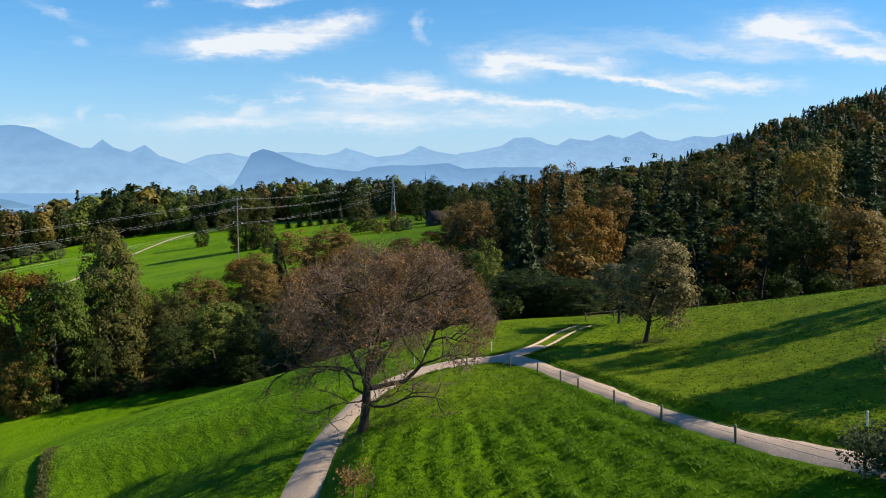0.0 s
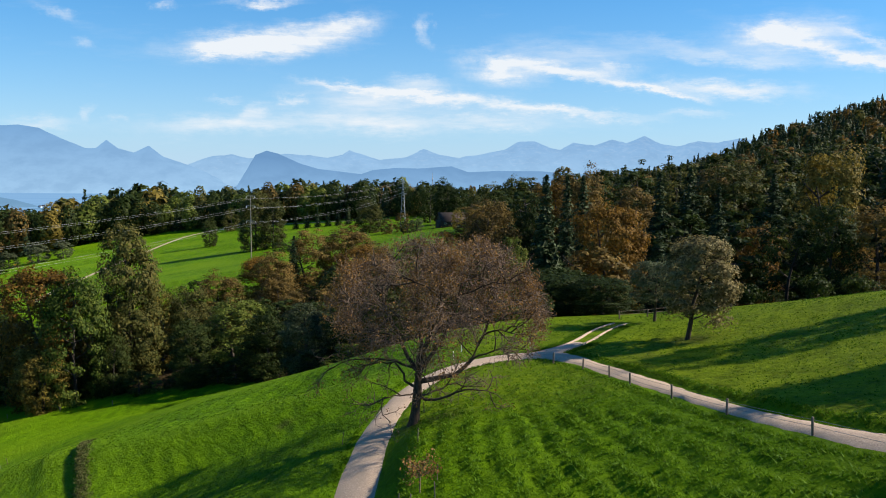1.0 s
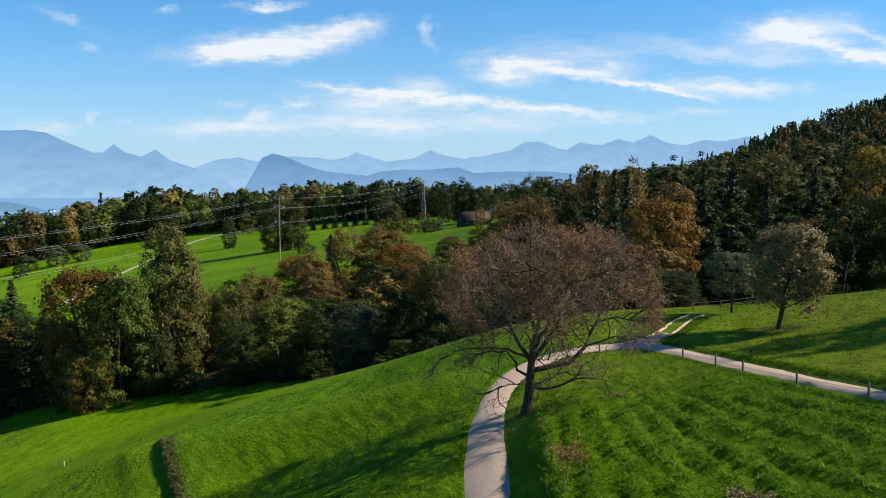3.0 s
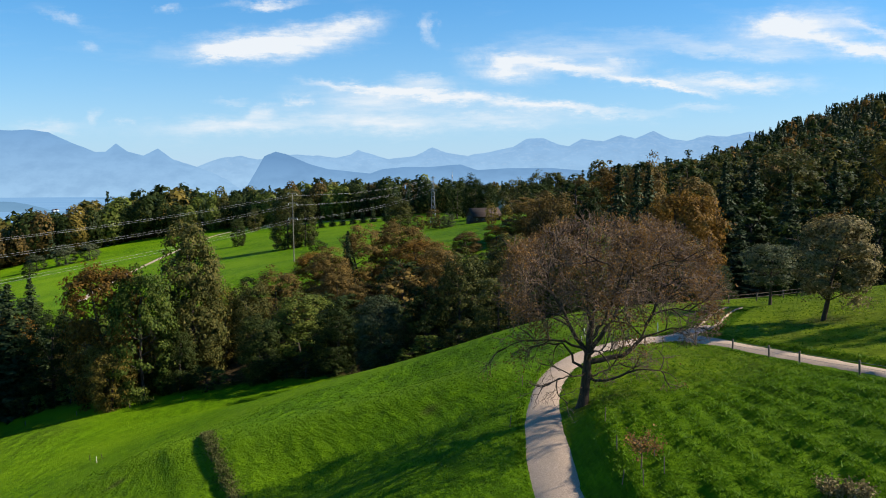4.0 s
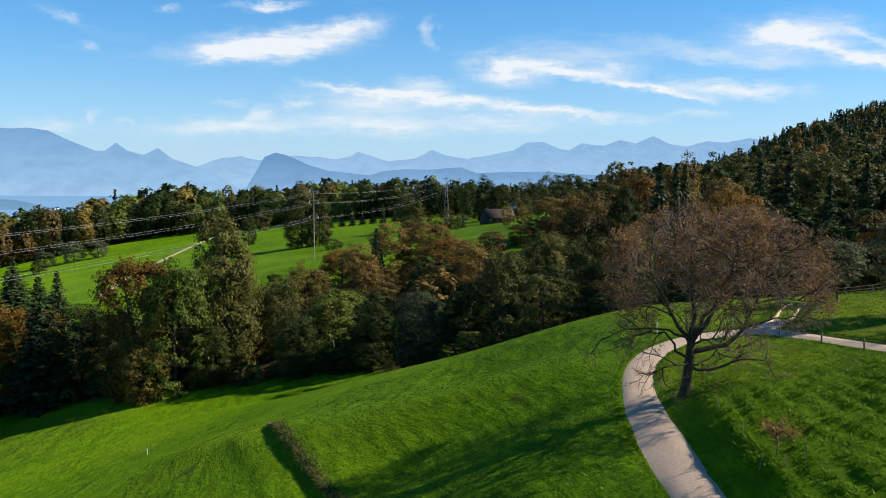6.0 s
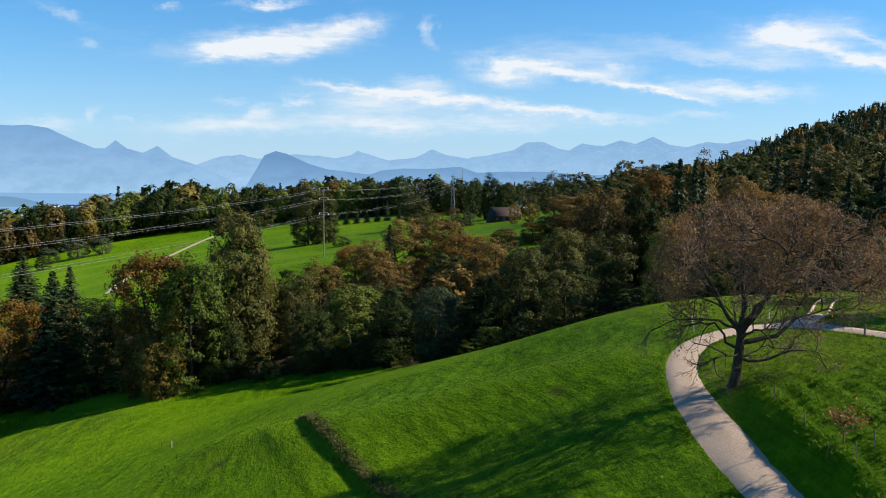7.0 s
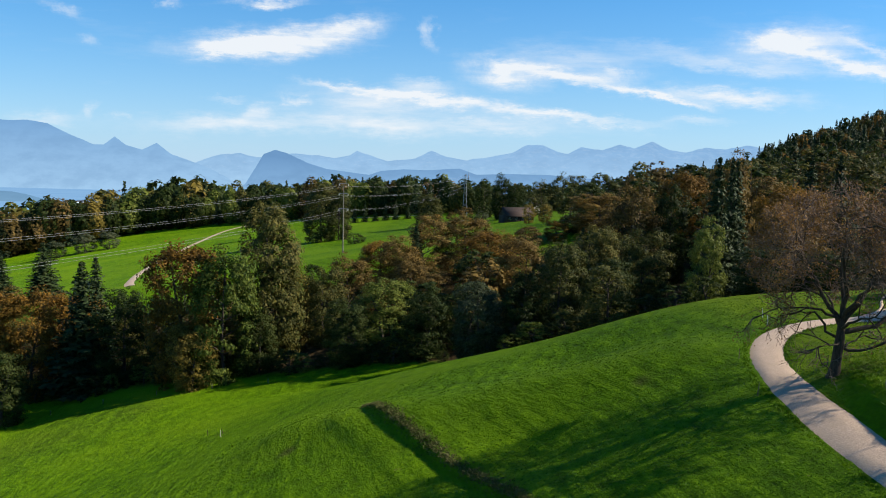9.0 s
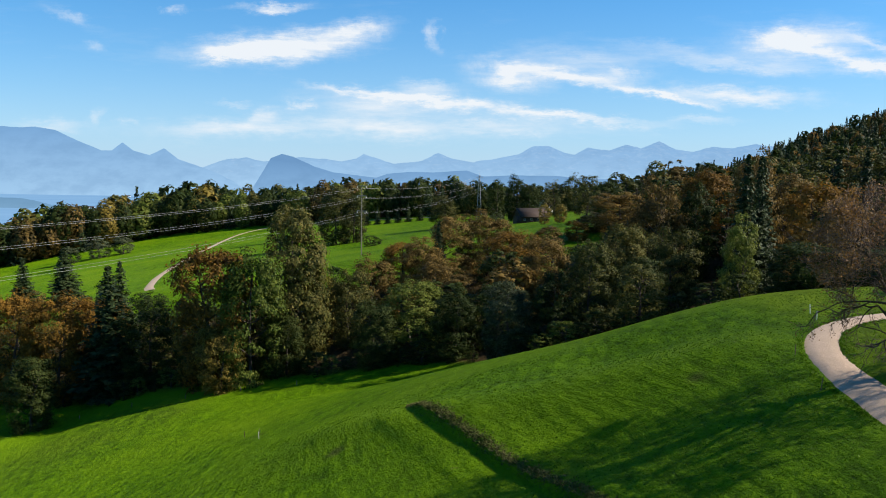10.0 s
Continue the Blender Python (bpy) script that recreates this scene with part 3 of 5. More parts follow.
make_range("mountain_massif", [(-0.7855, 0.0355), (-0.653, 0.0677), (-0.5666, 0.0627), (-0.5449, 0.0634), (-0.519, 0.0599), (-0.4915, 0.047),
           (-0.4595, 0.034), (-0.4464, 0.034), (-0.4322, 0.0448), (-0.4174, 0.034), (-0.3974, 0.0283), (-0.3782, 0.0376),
           (-0.3598, 0.024), (-0.3297, 0.0139), (-0.3009, 0.003), (-0.265, -0.0151)], 4150, 480, HAZE, "mountain massif beyond the lake in painted blue haze", jag=5, seed=8)
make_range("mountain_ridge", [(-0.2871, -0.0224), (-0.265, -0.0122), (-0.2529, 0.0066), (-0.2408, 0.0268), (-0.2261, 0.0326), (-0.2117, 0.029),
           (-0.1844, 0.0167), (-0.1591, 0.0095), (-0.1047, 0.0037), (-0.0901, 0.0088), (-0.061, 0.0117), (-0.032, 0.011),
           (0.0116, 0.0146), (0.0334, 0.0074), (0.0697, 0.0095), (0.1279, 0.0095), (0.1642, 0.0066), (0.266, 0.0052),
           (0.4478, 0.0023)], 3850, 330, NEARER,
           "wooded ridge with a steep conical peak in painted dark blue haze", jag=3, seed=12)

# the shore emits its colour, with the distance haze painted into it
SHORE = haze_glow_material("shore_woods_haze", (0.20, 0.38, 0.58), (0.15, 0.31, 0.50), -80, -30)
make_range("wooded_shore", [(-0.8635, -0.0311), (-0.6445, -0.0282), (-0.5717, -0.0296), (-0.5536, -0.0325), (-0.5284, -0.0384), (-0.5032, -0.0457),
           (-0.4853, -0.053)], 2300, 200, SHORE, "dark wooded lake shore in painted haze", jag=2, seed=17)


def make_lake():
    m, k = material("lake_water_haze_glow")
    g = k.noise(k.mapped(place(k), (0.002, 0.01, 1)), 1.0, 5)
    # water emits a mottled blue with the distance haze painted in
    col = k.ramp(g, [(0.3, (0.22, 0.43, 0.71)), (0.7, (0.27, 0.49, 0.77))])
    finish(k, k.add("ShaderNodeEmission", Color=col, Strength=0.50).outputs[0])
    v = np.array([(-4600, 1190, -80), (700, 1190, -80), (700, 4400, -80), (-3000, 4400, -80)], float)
    return tagged(new("lake", mesh_from("lake", v, np.array([(0, 1, 2, 3)]), m)), "pale blue lake below the mountains, glowing with painted haze", "lake", kind="structure")


make_lake()


# ---- trees ----
def limb_points(start, way, length, rng, n=6, bend=0.25, lift=0.0):
    p, d = np.array(start, float), np.array(way, float)
    d /= np.linalg.norm(d)
    out = [p.copy()]
    for _ in range(n - 1):
        d = d + rng.normal(0, bend, 3) * 0.5
        d[2] += lift
        d /= np.linalg.norm(d)
        p = p + d * length / (n - 1)
        out.append(p.copy())
    return np.array(out)


def leafy_meshes(kind, seed, clumps=130, per=62, leaf=0.27, foot=0.0, bark=None):
    """Trunk and crown of a broad-leaved tree, 18 m tall and 5 m in radius."""
    rng = np.random.default_rng(seed)
    j = Joiner()
    h, r = 18.0, 5.0
    tp = limb_points((0, 0, -0.8), (0, 0, 1), h * 0.8, rng, 8, 0.10)
    j.add(*tube(tp, np.linspace(0.34, 0.07, 8), 6))
    for i in range(11):
        base = tp[int(rng.integers(2, 7))]
        a = i * 2.4 + rng.uniform(-0.4, 0.4)
        lp = limb_points(base, (math.cos(a), math.sin(a), rng.uniform(0.3, 0.9)), r * rng.uniform(0.6, 0.9), rng, 5, 0.25, 0.06)
        j.add(*tube(lp, np.linspace(0.12, 0.02, 5), 4))
    trunk = j.mesh("trunk", bark or BARK_DARK, True)
    # clumps sit on an uneven, lobed shell, with gaps between them
    cs, ns = [], []
    lobes = rng.normal(0, 1, (9, 3))
    lobes /= np.linalg.norm(lobes, axis=1)[:, None]
    mid, up, down = h * (0.55 + foot * 0.4), h * (0.42 - foot * 0.4), h * (0.64 - foot * 0.6)
    for i in range(clumps):
        d = rng.normal(0, 1, 3)
        if i % 4 == 0:
            d[2] = -abs(d[2]) - 0.2
        d /= np.linalg.norm(d)
        swell = 0.60 + 0.46 * max(0.0, float(np.max(lobes @ d))) ** 3
        q = swell * rng.uniform(0.45, 1.0) ** 0.40
        if d[2] < -0.3:
            q = max(q, 0.86)
        flat = math.hypot(d[0], d[1]) + 1e-6
        wide = math.sqrt(max(0.42 if d[2] < 0 else 0.05, 1 - abs(d[2]) ** (3.0 if d[2] < 0 else 2.2)))
        c = np.array([d[0] / flat * r * q * wide, d[1] / flat * r * q * wide, mid + d[2] * (down if d[2] < 0 else up) * q])
        cr = rng.uniform(0.65, 1.55)
        e = rng.normal(0, 1, (per, 3))
        e /= np.linalg.norm(e, axis=1)[:, None]
        e[:, 2] = np.abs(e[:, 2]) * np.where(rng.random(per) < 0.72, 1, -1)
        cs.append(c + e * cr * np.array([1.1, 1.1, 0.8]) * rng.uniform(0.45, 1.12, per)[:, None])
        ns.append(e * 0.9 + d * 0.6 + np.array([0, 0, 0.25]))
    c, n = np.vstack(cs), np.vstack(ns)
    v, f = blades(c, n, np.full(len(c), leaf), rng, 1.4, 0.24)
    return trunk, mesh_from("crown", v, f, LEAF[kind])


def spruce_meshes(seed, levels=30, arms=9, width=3.0):
    """Trunk and boughs of a spruce, 20 m tall."""
    rng = np.random.default_rng(seed)
    h = 20.0
    tp = np.stack([np.zeros(6), np.zeros(6), np.linspace(-0.8, h, 6)], 1)
    trunk = mesh_from("trunk", *tube(tp, np.linspace(0.32, 0.03, 6), 7), BARK_DARK, True)
    cs, ns, sz = [], [], []
    for i in range(levels):
        s = (i + rng.uniform(-0.4, 0.4)) / (levels - 1)
        s = min(max(s, 0.0), 1.0)
        z = 0.9 + s * (h - 1.0)
        reach = width * (1 - s) ** 0.92 * rng.uniform(0.8, 1.12) + 0.12
        for a in np.arange(arms) * 2 * np.pi / arms + rng.uniform(0, 6.3):
            a += rng.normal(0, 0.3)
            ln = reach * rng.uniform(0.55, 1.15)
            m = max(2, int(ln / 0.26))
            t = np.linspace(0.25, 1, m)
            zz = z - 0.45 * ln * t ** 1.2 + 0.22 * ln * t ** 3 + rng.normal(0, 0.07, m)
            for off in (-1, 1):
                k = off * 0.26 * ln * (1.08 - t) * rng.uniform(0.5, 1.2, m)
                cs.append(np.stack([np.cos(a) * ln * t - np.sin(a) * k, np.sin(a) * ln * t + np.cos(a) * k, zz - 0.10 - rng.uniform(0, 0.14, m)], 1))
                ns.append(np.stack([np.full(m, np.cos(a) * 0.7 - np.sin(a) * off * 0.35), np.full(m, np.sin(a) * 0.7 + np.cos(a) * off * 0.35), np.full(m, 0.75)], 1))
                sz.append(np.full(m, 0.36) * (1.1 - 0.45 * s))
    c, n = np.vstack(cs), np.vstack(ns)
    v, f = blades(c, n, np.concatenate(sz), rng, 1.9, 0.42)
    return trunk, mesh_from("crown", v, f, LEAF["spruce"])


NAMES = {"green": "deciduous_tree", "olive": "deciduous_tree", "dark": "deciduous_tree", "grey": "deciduous_tree", "brown": "beech_tree",
         "orange": "beech_tree", "gold": "maple_tree", "spruce": "spruce_tree"}
LABELS = {"green": "broad green deciduous tree in early autumn leaf", "olive": "olive green deciduous tree turning brown at the tips",
          "dark": "dark green shrubby tree at the shaded wood edge", "grey": "grey-green rounded deciduous tree at the wood edge",
          "brown": "brown autumn beech tree with dense crown", "orange": "orange-brown autumn beech tree in the wood",
          "gold": "golden yellow autumn maple tree in the wood", "spruce": "tall dark green spruce tree in the wood"}
PROTO = {}
tree_rng = np.random.default_rng(42)


def plant(kind, x, y, height, radius, variant=None, size="near", base=None, group="trees of the wood"):
    """A tree of the kind, of that height and crown radius, rooted at (x, y)."""
    v = int(tree_rng.integers(0, 3)) if variant is None else variant
    key = (kind, v, size)
    spruce = kind == "spruce"
    z = at(x, y) if base is None else base
    full_h, full_r = (20.0, 3.0) if spruce else (16.6, 4.9)
    m = pose(x, y, z - 0.1, 0, 0, float(tree_rng.uniform(0, 360))) @ Matrix.Diagonal((radius / full_r, radius / full_r, height / full_h, 1))
    if key not in PROTO:
        root = new(NAMES[kind])
        root.empty_display_size = 0.5
        seed = sum(ord(c) for c in kind) * 7 + v * 13
        if spruce:
            trunk, crown = spruce_meshes(seed, *((34, 8) if size == "mid" else (46, 10)))
        else:
            trunk, crown = leafy_meshes(kind, seed, *{"main": (190, 84, 0.235), "near": (110, 44, 0.34), "mid": (64, 30, 0.50)}[size])
        part("trunk", trunk, root)
        part("crown", crown, root)
        tagged(root, LABELS[kind], "tree", group)
        PROTO[key] = root
        root.matrix_basis = m
        root.scale = m.to_scale()
        return root
    first = PROTO[key]
    keep = first.scale.copy()
    new_root = copy_thing(first, m @ Matrix.Diagonal((1 / keep[0], 1 / keep[1], 1 / keep[2], 1)))
    return new_root


# (x, y, height of the top above the datum, crown radius)
WOOD = {
    "orange": [(-3, 228, 4, 3.6), (-91.1, 165.1, 1, 8.6), (-53, 205, -1, 6.4), (-24, 192, 3, 7.3), (25, 136, 16, 6.3), (52, 138, 12, 3.9), (-142.4, 177.6, -12, 7), (-130.9, 175.6, -13, 6.5), (-126, 185, -14, 7.5), (26, 200, 18, 7.1)],
    "green": [(-81.7, 159.9, 0, 7), (-48, 160, -6, 6.2), (7, 126, 9, 3.1)],
    "olive": [(-24, 220, 1, 5.0), (13, 246, 8, 5.2), (-74.4, 171.4, 7, 7.8), (-73.4, 170.3, -4, 6.2), (-63, 176, -6, 4.8), (-14, 140, 3, 5.1), (-1, 166, 5, 5.6), (72, 205, 24, 7.6), (-5, 160, 6, 5.3), (3, 150, 6, 5.0)],
    "dark": [(-108.9, 175.6, -13, 7), (-21, 138, -2, 4.1), (-39, 150, -7, 4.5), (-74.4, 162.0, -15, 3.7), (-55, 155, -10, 4.7), (57, 122, 15, 4.5), (18, 106, 6, 4.0), (14, 110, 5, 2.8),
             (-126.7, 156.8, -23, 5.1), (16, 180, 13, 4.9), (-5, 142, 1, 4.3), (12, 112, 6, 5.4)],
    "gold": [(-87.0, 156.8, -15, 4.6), (-70.2, 175.6, -8, 4.6), (73, 155, 25, 7.0)],
    "grey": [(-29, 140, -3, 4.8)],
    "brown": [(4, 236, 5, 4.6), (-12, 224, 2, 4.4), (-59, 188, -5, 5.6), (-40, 205, 5, 6.6), (-30, 207, 5, 6.6), (-47, 196, 0, 5.5), (-18, 172, 3, 5.8), (10, 232, 12, 8.2), (-38, 176, -6, 5.5), (-43, 182, -4, 5.4), (27, 172, 20, 5.3), (65, 122, 15, 5.9),
              (42, 190, 17, 6.3), (6, 175, 14, 6.6)],
    "spruce": [(-118, 175, -6, 9.0), (-43, 200, 4, 3.8), (-5, 172, 5, 4.3), (15, 145, 20, 5.0), (20, 152, 20, 4.0), (42, 166, 21, 5.2), (49, 168, 22, 5.4), (49, 150, 18, 4.1),
               (73, 182, 21, 5.4), (61, 142, 14, 2.7), (83, 152, 29, 6.1), (85, 165, 21, 5.0), (-124, 195, -7, 6.2), (-177, 245, -12, 6.0), (-161, 240, -8, 7.0), (25, 163, 20, 5.0),
               (8, 135, 0, 2.7)],
}
planted = []
for kind, spots in WOOD.items():
    for x, y, top, r in spots:
        plant(kind, x, y, top - at(x, y), r, size="main")
        planted.append((x, y, r))


def fill_wood():
    """The rest of the wood between the trees that stand out."""
    rng = np.random.default_rng(77)
    kinds_left = ["dark", "dark", "olive", "brown", "green", "dark", "orange"]
    kinds_right = ["spruce", "dark", "dark", "brown", "olive", "spruce", "dark", "dark", "olive"]
    tries = 0
    while tries < 5000 and len(planted) < 310:
        tries += 1
        x, y = rng.uniform(-175, 190), rng.uniform(105, 330)
        edge = float(wood_edge(x))
        if y < edge + 4:
            continue
        if x < 12 and y > 212 - 0.10 * (x + 40):
            continue
        gap = 4.6 if y < edge + 16 else 6.6
        if any((x - a) ** 2 + (y - b) ** 2 < (gap + 0.18 * c) ** 2 for a, b, c in planted):
            continue
        front = y < edge + 16
        if x < 10:
            h = rng.uniform(6, 12) if front else (rng.uniform(11, 16) if y < 180 else rng.uniform(8, 11))
            kind = kinds_left[int(rng.integers(0, len(kinds_left)))] if not front else ("dark", "dark", "olive", "grey")[int(rng.integers(0, 4))]
        else:
            h = rng.uniform(8, 13) if front else rng.uniform(14, 19)
            kind = kinds_right[int(rng.integers(0, len(kinds_right)))] if not front else ("dark", "dark", "brown", "spruce")[int(rng.integers(0, 4))]
        r = h * rng.uniform(0.24, 0.31) if kind == "spruce" else h * rng.uniform(0.32, 0.42)
        plant(kind, x, y, h, r, size="near" if y < edge + 20 else "mid")
        planted.append((x, y, r))


fill_wood()


def wood_fringe():
    """Low leafy bushes that close the wood down to the grass."""
    rng = np.random.default_rng(31)
    x = -150.0
    while x < 110:
        y = float(wood_edge(x)) + rng.uniform(1.0, 4.5)
        h = rng.uniform(2.5, 5.5)
        if x > 24:
            h *= 0.55
        plant(("dark", "dark", "dark", "green", "dark")[int(rng.integers(0, 5))] if x < 24 else "dark", x, y, h, h * rng.uniform(0.45, 0.62), size="mid", group="bushes of the wood edge")
        x += rng.uniform(2.6, 4.6) * (1 if x < 24 else 2.2)


wood_fringe()


def far_woods():
    """Woods beyond the far meadow and over the long hillside, too far off to tell the trees singly: one mesh a kind."""
    rng = np.random.default_rng(9)

    def cone(n):
        t = rng.random(n) ** 0.85
        a = rng.uniform(0, 6.28, n)
        r = (1 - t) * rng.uniform(0.55, 1.05, n)
        c = np.stack([np.cos(a) * r * 4.8, np.sin(a) * r * 4.8, 1.0 + t * 16 - r * 1.2], 1)
        return blades(c, np.stack([np.cos(a), np.sin(a), np.full(n, 0.7)], 1), (1.25 - 0.7 * t) * math.sqrt(280 / n), rng, 1.3, 0.3)

    def round_crown(n):
        d = rng.normal(0, 1, (n, 3))
        d /= np.linalg.norm(d, axis=1)[:, None]
        bumps = rng.normal(0, 1, (9, 3))
        bumps /= np.linalg.norm(bumps, axis=1)[:, None]
        q = rng.uniform(0.86, 1.03, n)[:, None] * (0.80 + 0.26 * np.max(d @ bumps.T, axis=1)[:, None] ** 4)
        c = d * q * np.array([5.6, 5.6, 9.0]) + np.array([0, 0, 8.6])
        near = bumps[np.argmax(d @ bumps.T, axis=1)]
        return blades(c, d * 1.6 - near * 0.7, np.full(n, 1.45 * math.sqrt(330 / n)), rng, 1.3, 0.16)
    cones, rounds = [cone(560) for _ in range(5)], [round_crown(1000) for _ in range(6)]
    small_cones, small_rounds = [cone(150) for _ in range(5)], [round_crown(190) for _ in range(5)]
    groups = {k: Joiner() for k in ("spruce", "dark", "olive", "brown", "orange", "green", "gold")}

    def put(x, y, kind, scale, small=False):
        v, f = ((small_cones if small else cones) if kind == "spruce" else (small_rounds if small else rounds))[int(rng.integers(0, 5))]
        a = rng.uniform(0, 6.28)
        ca, sa = math.cos(a) * scale, math.sin(a) * scale
        w = np.stack([v[:, 0] * ca - v[:, 1] * sa + x, v[:, 0] * sa + v[:, 1] * ca + y, v[:, 2] * scale * rng.uniform(0.9, 1.15) + float(lie(np.array([x]), np.array([y]), False)[0])], 1)
        groups[kind].add(w, f)
    # the wood behind the far meadow, in ranks
    for rank in range(5):
        for x0 in np.arange(-600, 125, 8.5):
            x = x0 + rng.uniform(-4, 4)
            edge = float(far_edge(x))
            y = edge + rank * 18 + rng.uniform(-5, 5)
            kind = ("dark", "dark", "olive", "dark", "spruce", "brown", "dark", "spruce", "dark", "green", "gold")[int(rng.integers(0, 11 if x < -230 else 10))]
            put(x, y, kind, rng.uniform(1.15, 1.65) * (1.30 if x < -240 else 1.0) * (1 - 0.35 * smooth(-60, 20, x)), rank > 1)
    # the long hillside
    for i in range(2900):
        y = 300 + 780 * rng.random() ** 0.62
        x = rng.uniform(max(30, 0.12 * y), 0.85 * y + 60)
        if x < 60 + 0.2 * (y - 330) - 20:
            continue
        high = y > 560
        if not high and rng.random() < 0.35:
            continue
        kind = ("spruce", "spruce", "dark", "brown", "olive", "spruce", "spruce", "dark", "orange")[int(rng.integers(0, 9))]
        if high and rng.random() < 0.6:
            kind = "spruce"
        put(x, y, kind, rng.uniform(0.6, 1.35) if high else rng.uniform(0.85, 1.15), y > 480)
    words = {"spruce": "dark spruce woods on the far hillside", "dark": "dark green far woods behind the meadow", "olive": "olive green far woods", "brown": "brown autumn far woods",
             "orange": "orange autumn trees in the far woods", "green": "green far woods", "gold": "golden autumn trees in the far woods"}
    for kind, j in groups.items():
        if j.n:
            tagged(new("far_woods", j.mesh("far_woods", LEAF[kind])), words[kind], "woods", kind="stuff")


far_woods()


# ---- the bare cherry tree beside the path ----
def bowed(points, rng, n=12, wobble=0.10):
    """A smooth, slightly crooked limb through the points."""
    p = np.asarray(points, float)
    for _ in range(2):
        q = np.empty((2 * len(p) - 2, 3))
        q[0::2], q[1::2] = 0.75 * p[:-1] + 0.25 * p[1:], 0.25 * p[:-1] + 0.75 * p[1:]
        p = np.vstack([p[:1], q, p[-1:]])
    s = np.r_[0, np.cumsum(np.linalg.norm(np.diff(p, axis=0), axis=1))]
    t = np.linspace(0, s[-1], n)
    out = np.stack([np.interp(t, s, p[:, i]) for i in range(3)], 1)
    out[1:] += rng.normal(0, wobble, (n - 1, 3))
    return out


def cherry_tree(x, y):
    rng = np.random.default_rng(21)
    root = new("cherry_tree")
    root.location = (x, y, at(x, y) - 0.15)
    tagged(root, "nearly bare cherry tree with a few brown leaves beside the track", "tree")
    heart, size = np.array([1.9, 0.0, 9.0]), np.array([7.9, 8.2, 5.3])
    tp = np.array([(-0.05, 0, -0.4), (0.0, 0, 0.25), (0.08, 0, 0.9), (0.16, 0.05, 1.7), (0.24, 0, 2.5), (0.28, 0, 3.3), (0.34, 0.05, 4.2), (0.42, 0.05, 5.2)])
    part("trunk", mesh_from("trunk", *tube(tp, [0.66, 0.46, 0.37, 0.34, 0.36, 0.30, 0.26, 0.18], 10), BARK, True), root, "thick dark grey trunk forking low")
    twigs, foliage = Joiner(), []

    def inside(p):
        return float((((p - heart) / size) ** 2).sum())

    def sprout(points, level, joiner, free=False, droop=0.0):
        """Side shoots along a branch, and theirs in turn."""
        count = {1: 5, 2: 5, 3: 4, 4: 3}[level] - (1 if free else 0)
        length = {1: 2.7, 2: 1.7, 3: 1.05, 4: 0.60}[level] * (0.8 if free else 1.0)
        first = 0.34 if level == 1 else 0.2
        for i in range(count):
            t = (first + (1 - first) * (i + rng.random()) / count) * (len(points) - 1)
            k = min(int(t), len(points) - 2)
            p = points[k] + (points[k + 1] - points[k]) * (t - k)
            way = points[k + 1] - points[k]
            way = way / (np.linalg.norm(way) + 1e-9)
            side = rng.normal(0, 1, 3)
            side -= way * (side @ way)
            side /= np.linalg.norm(side) + 1e-9
            d = way * 0.70 + side * 0.85 + np.array([0, 0, (0.14 if level < 3 else -0.06) - droop])
            if not free:
                d = d + (p - heart) / size * 0.30
            ln = length * rng.uniform(0.6, 1.25)
            if not free and inside(p + d * ln * 0.8) > rng.uniform(0.95, 1.35):
                ln *= 0.55
                if inside(p) > rng.uniform(1.0, 1.35):
                    continue
            n = {1: 6, 2: 5, 3: 4, 4: 3}[level]
            q = limb_points(p, d, ln, rng, n, 0.42, 0.02 - droop * 0.15)
            r0 = {1: 0.055, 2: 0.028, 3: 0.018, 4: 0.014}[level]
            v, f = tube(q, np.linspace(r0, r0 * 0.5, n), {1: 5, 2: 4, 3: 3, 4: 3}[level])
            (joiner if level <= 1 else twigs).add(v, f)
            if level < 4:
                sprout(q, level + 1, joiner, free, droop)
            if level >= 3:
                foliage.append(q[-1])
                foliage.append(q[1])

    def limb(points, r0, r1, free=False, droop=0.0, n=12):
        q = bowed(points, rng, n, 0.07)
        j = Joiner()
        j.add(*tube(q, np.linspace(r0, r1, n), 7))
        sprout(q, 1, j, free, droop)
        part("limb", j.mesh("limb", BARK, True), root)
        return q
    # low, spreading limbs with sparse hanging twigs
    limb([(0.3, 0, 2.3), (1.1, -0.3, 2.1), (2.4, -0.6, 2.35), (3.9, -0.8, 3.0), (5.4, -1.0, 3.1), (6.6, -1.2, 2.5)], 0.13, 0.02, True, 0.25)
    limb([(0.2, 0, 2.9), (-0.7, 0.3, 3.3), (-0.9, 0.4, 4.3), (-1.7, 0.5, 4.9), (-3.2, 0.6, 4.6), (-4.6, 0.7, 3.8)], 0.12, 0.02, True, 0.15)
    limb([(0.3, 0, 4.2), (-1.2, -0.3, 5.0), (-3.0, -0.5, 5.3), (-4.8, -0.6, 5.1), (-6.6, -0.8, 4.5)], 0.12, 0.02, True, 0.10)
    limb([(0.3, 0, 2.6), (-0.6, -0.9, 2.5), (-1.8, -1.6, 2.7), (-3.0, -2.2, 2.4)], 0.08, 0.015, True, 0.1)
    limb([(0.3, 0, 3.6), (0.1, -1.6, 4.5), (0.5, -3.4, 5.2), (1.0, -5.2, 5.4)], 0.13, 0.02, True, 0.1)
    limb([(0.3, 0, 3.8), (0.6, 1.8, 4.8), (1.0, 3.6, 5.6), (1.4, 5.4, 5.8)], 0.13, 0.02, True, 0.1)
    limb([(0.3, 0, 2.4), (1.4, 0.9, 2.3), (2.8, 1.8, 2.8), (4.4, 2.6, 3.0)], 0.09, 0.02, True, 0.2)
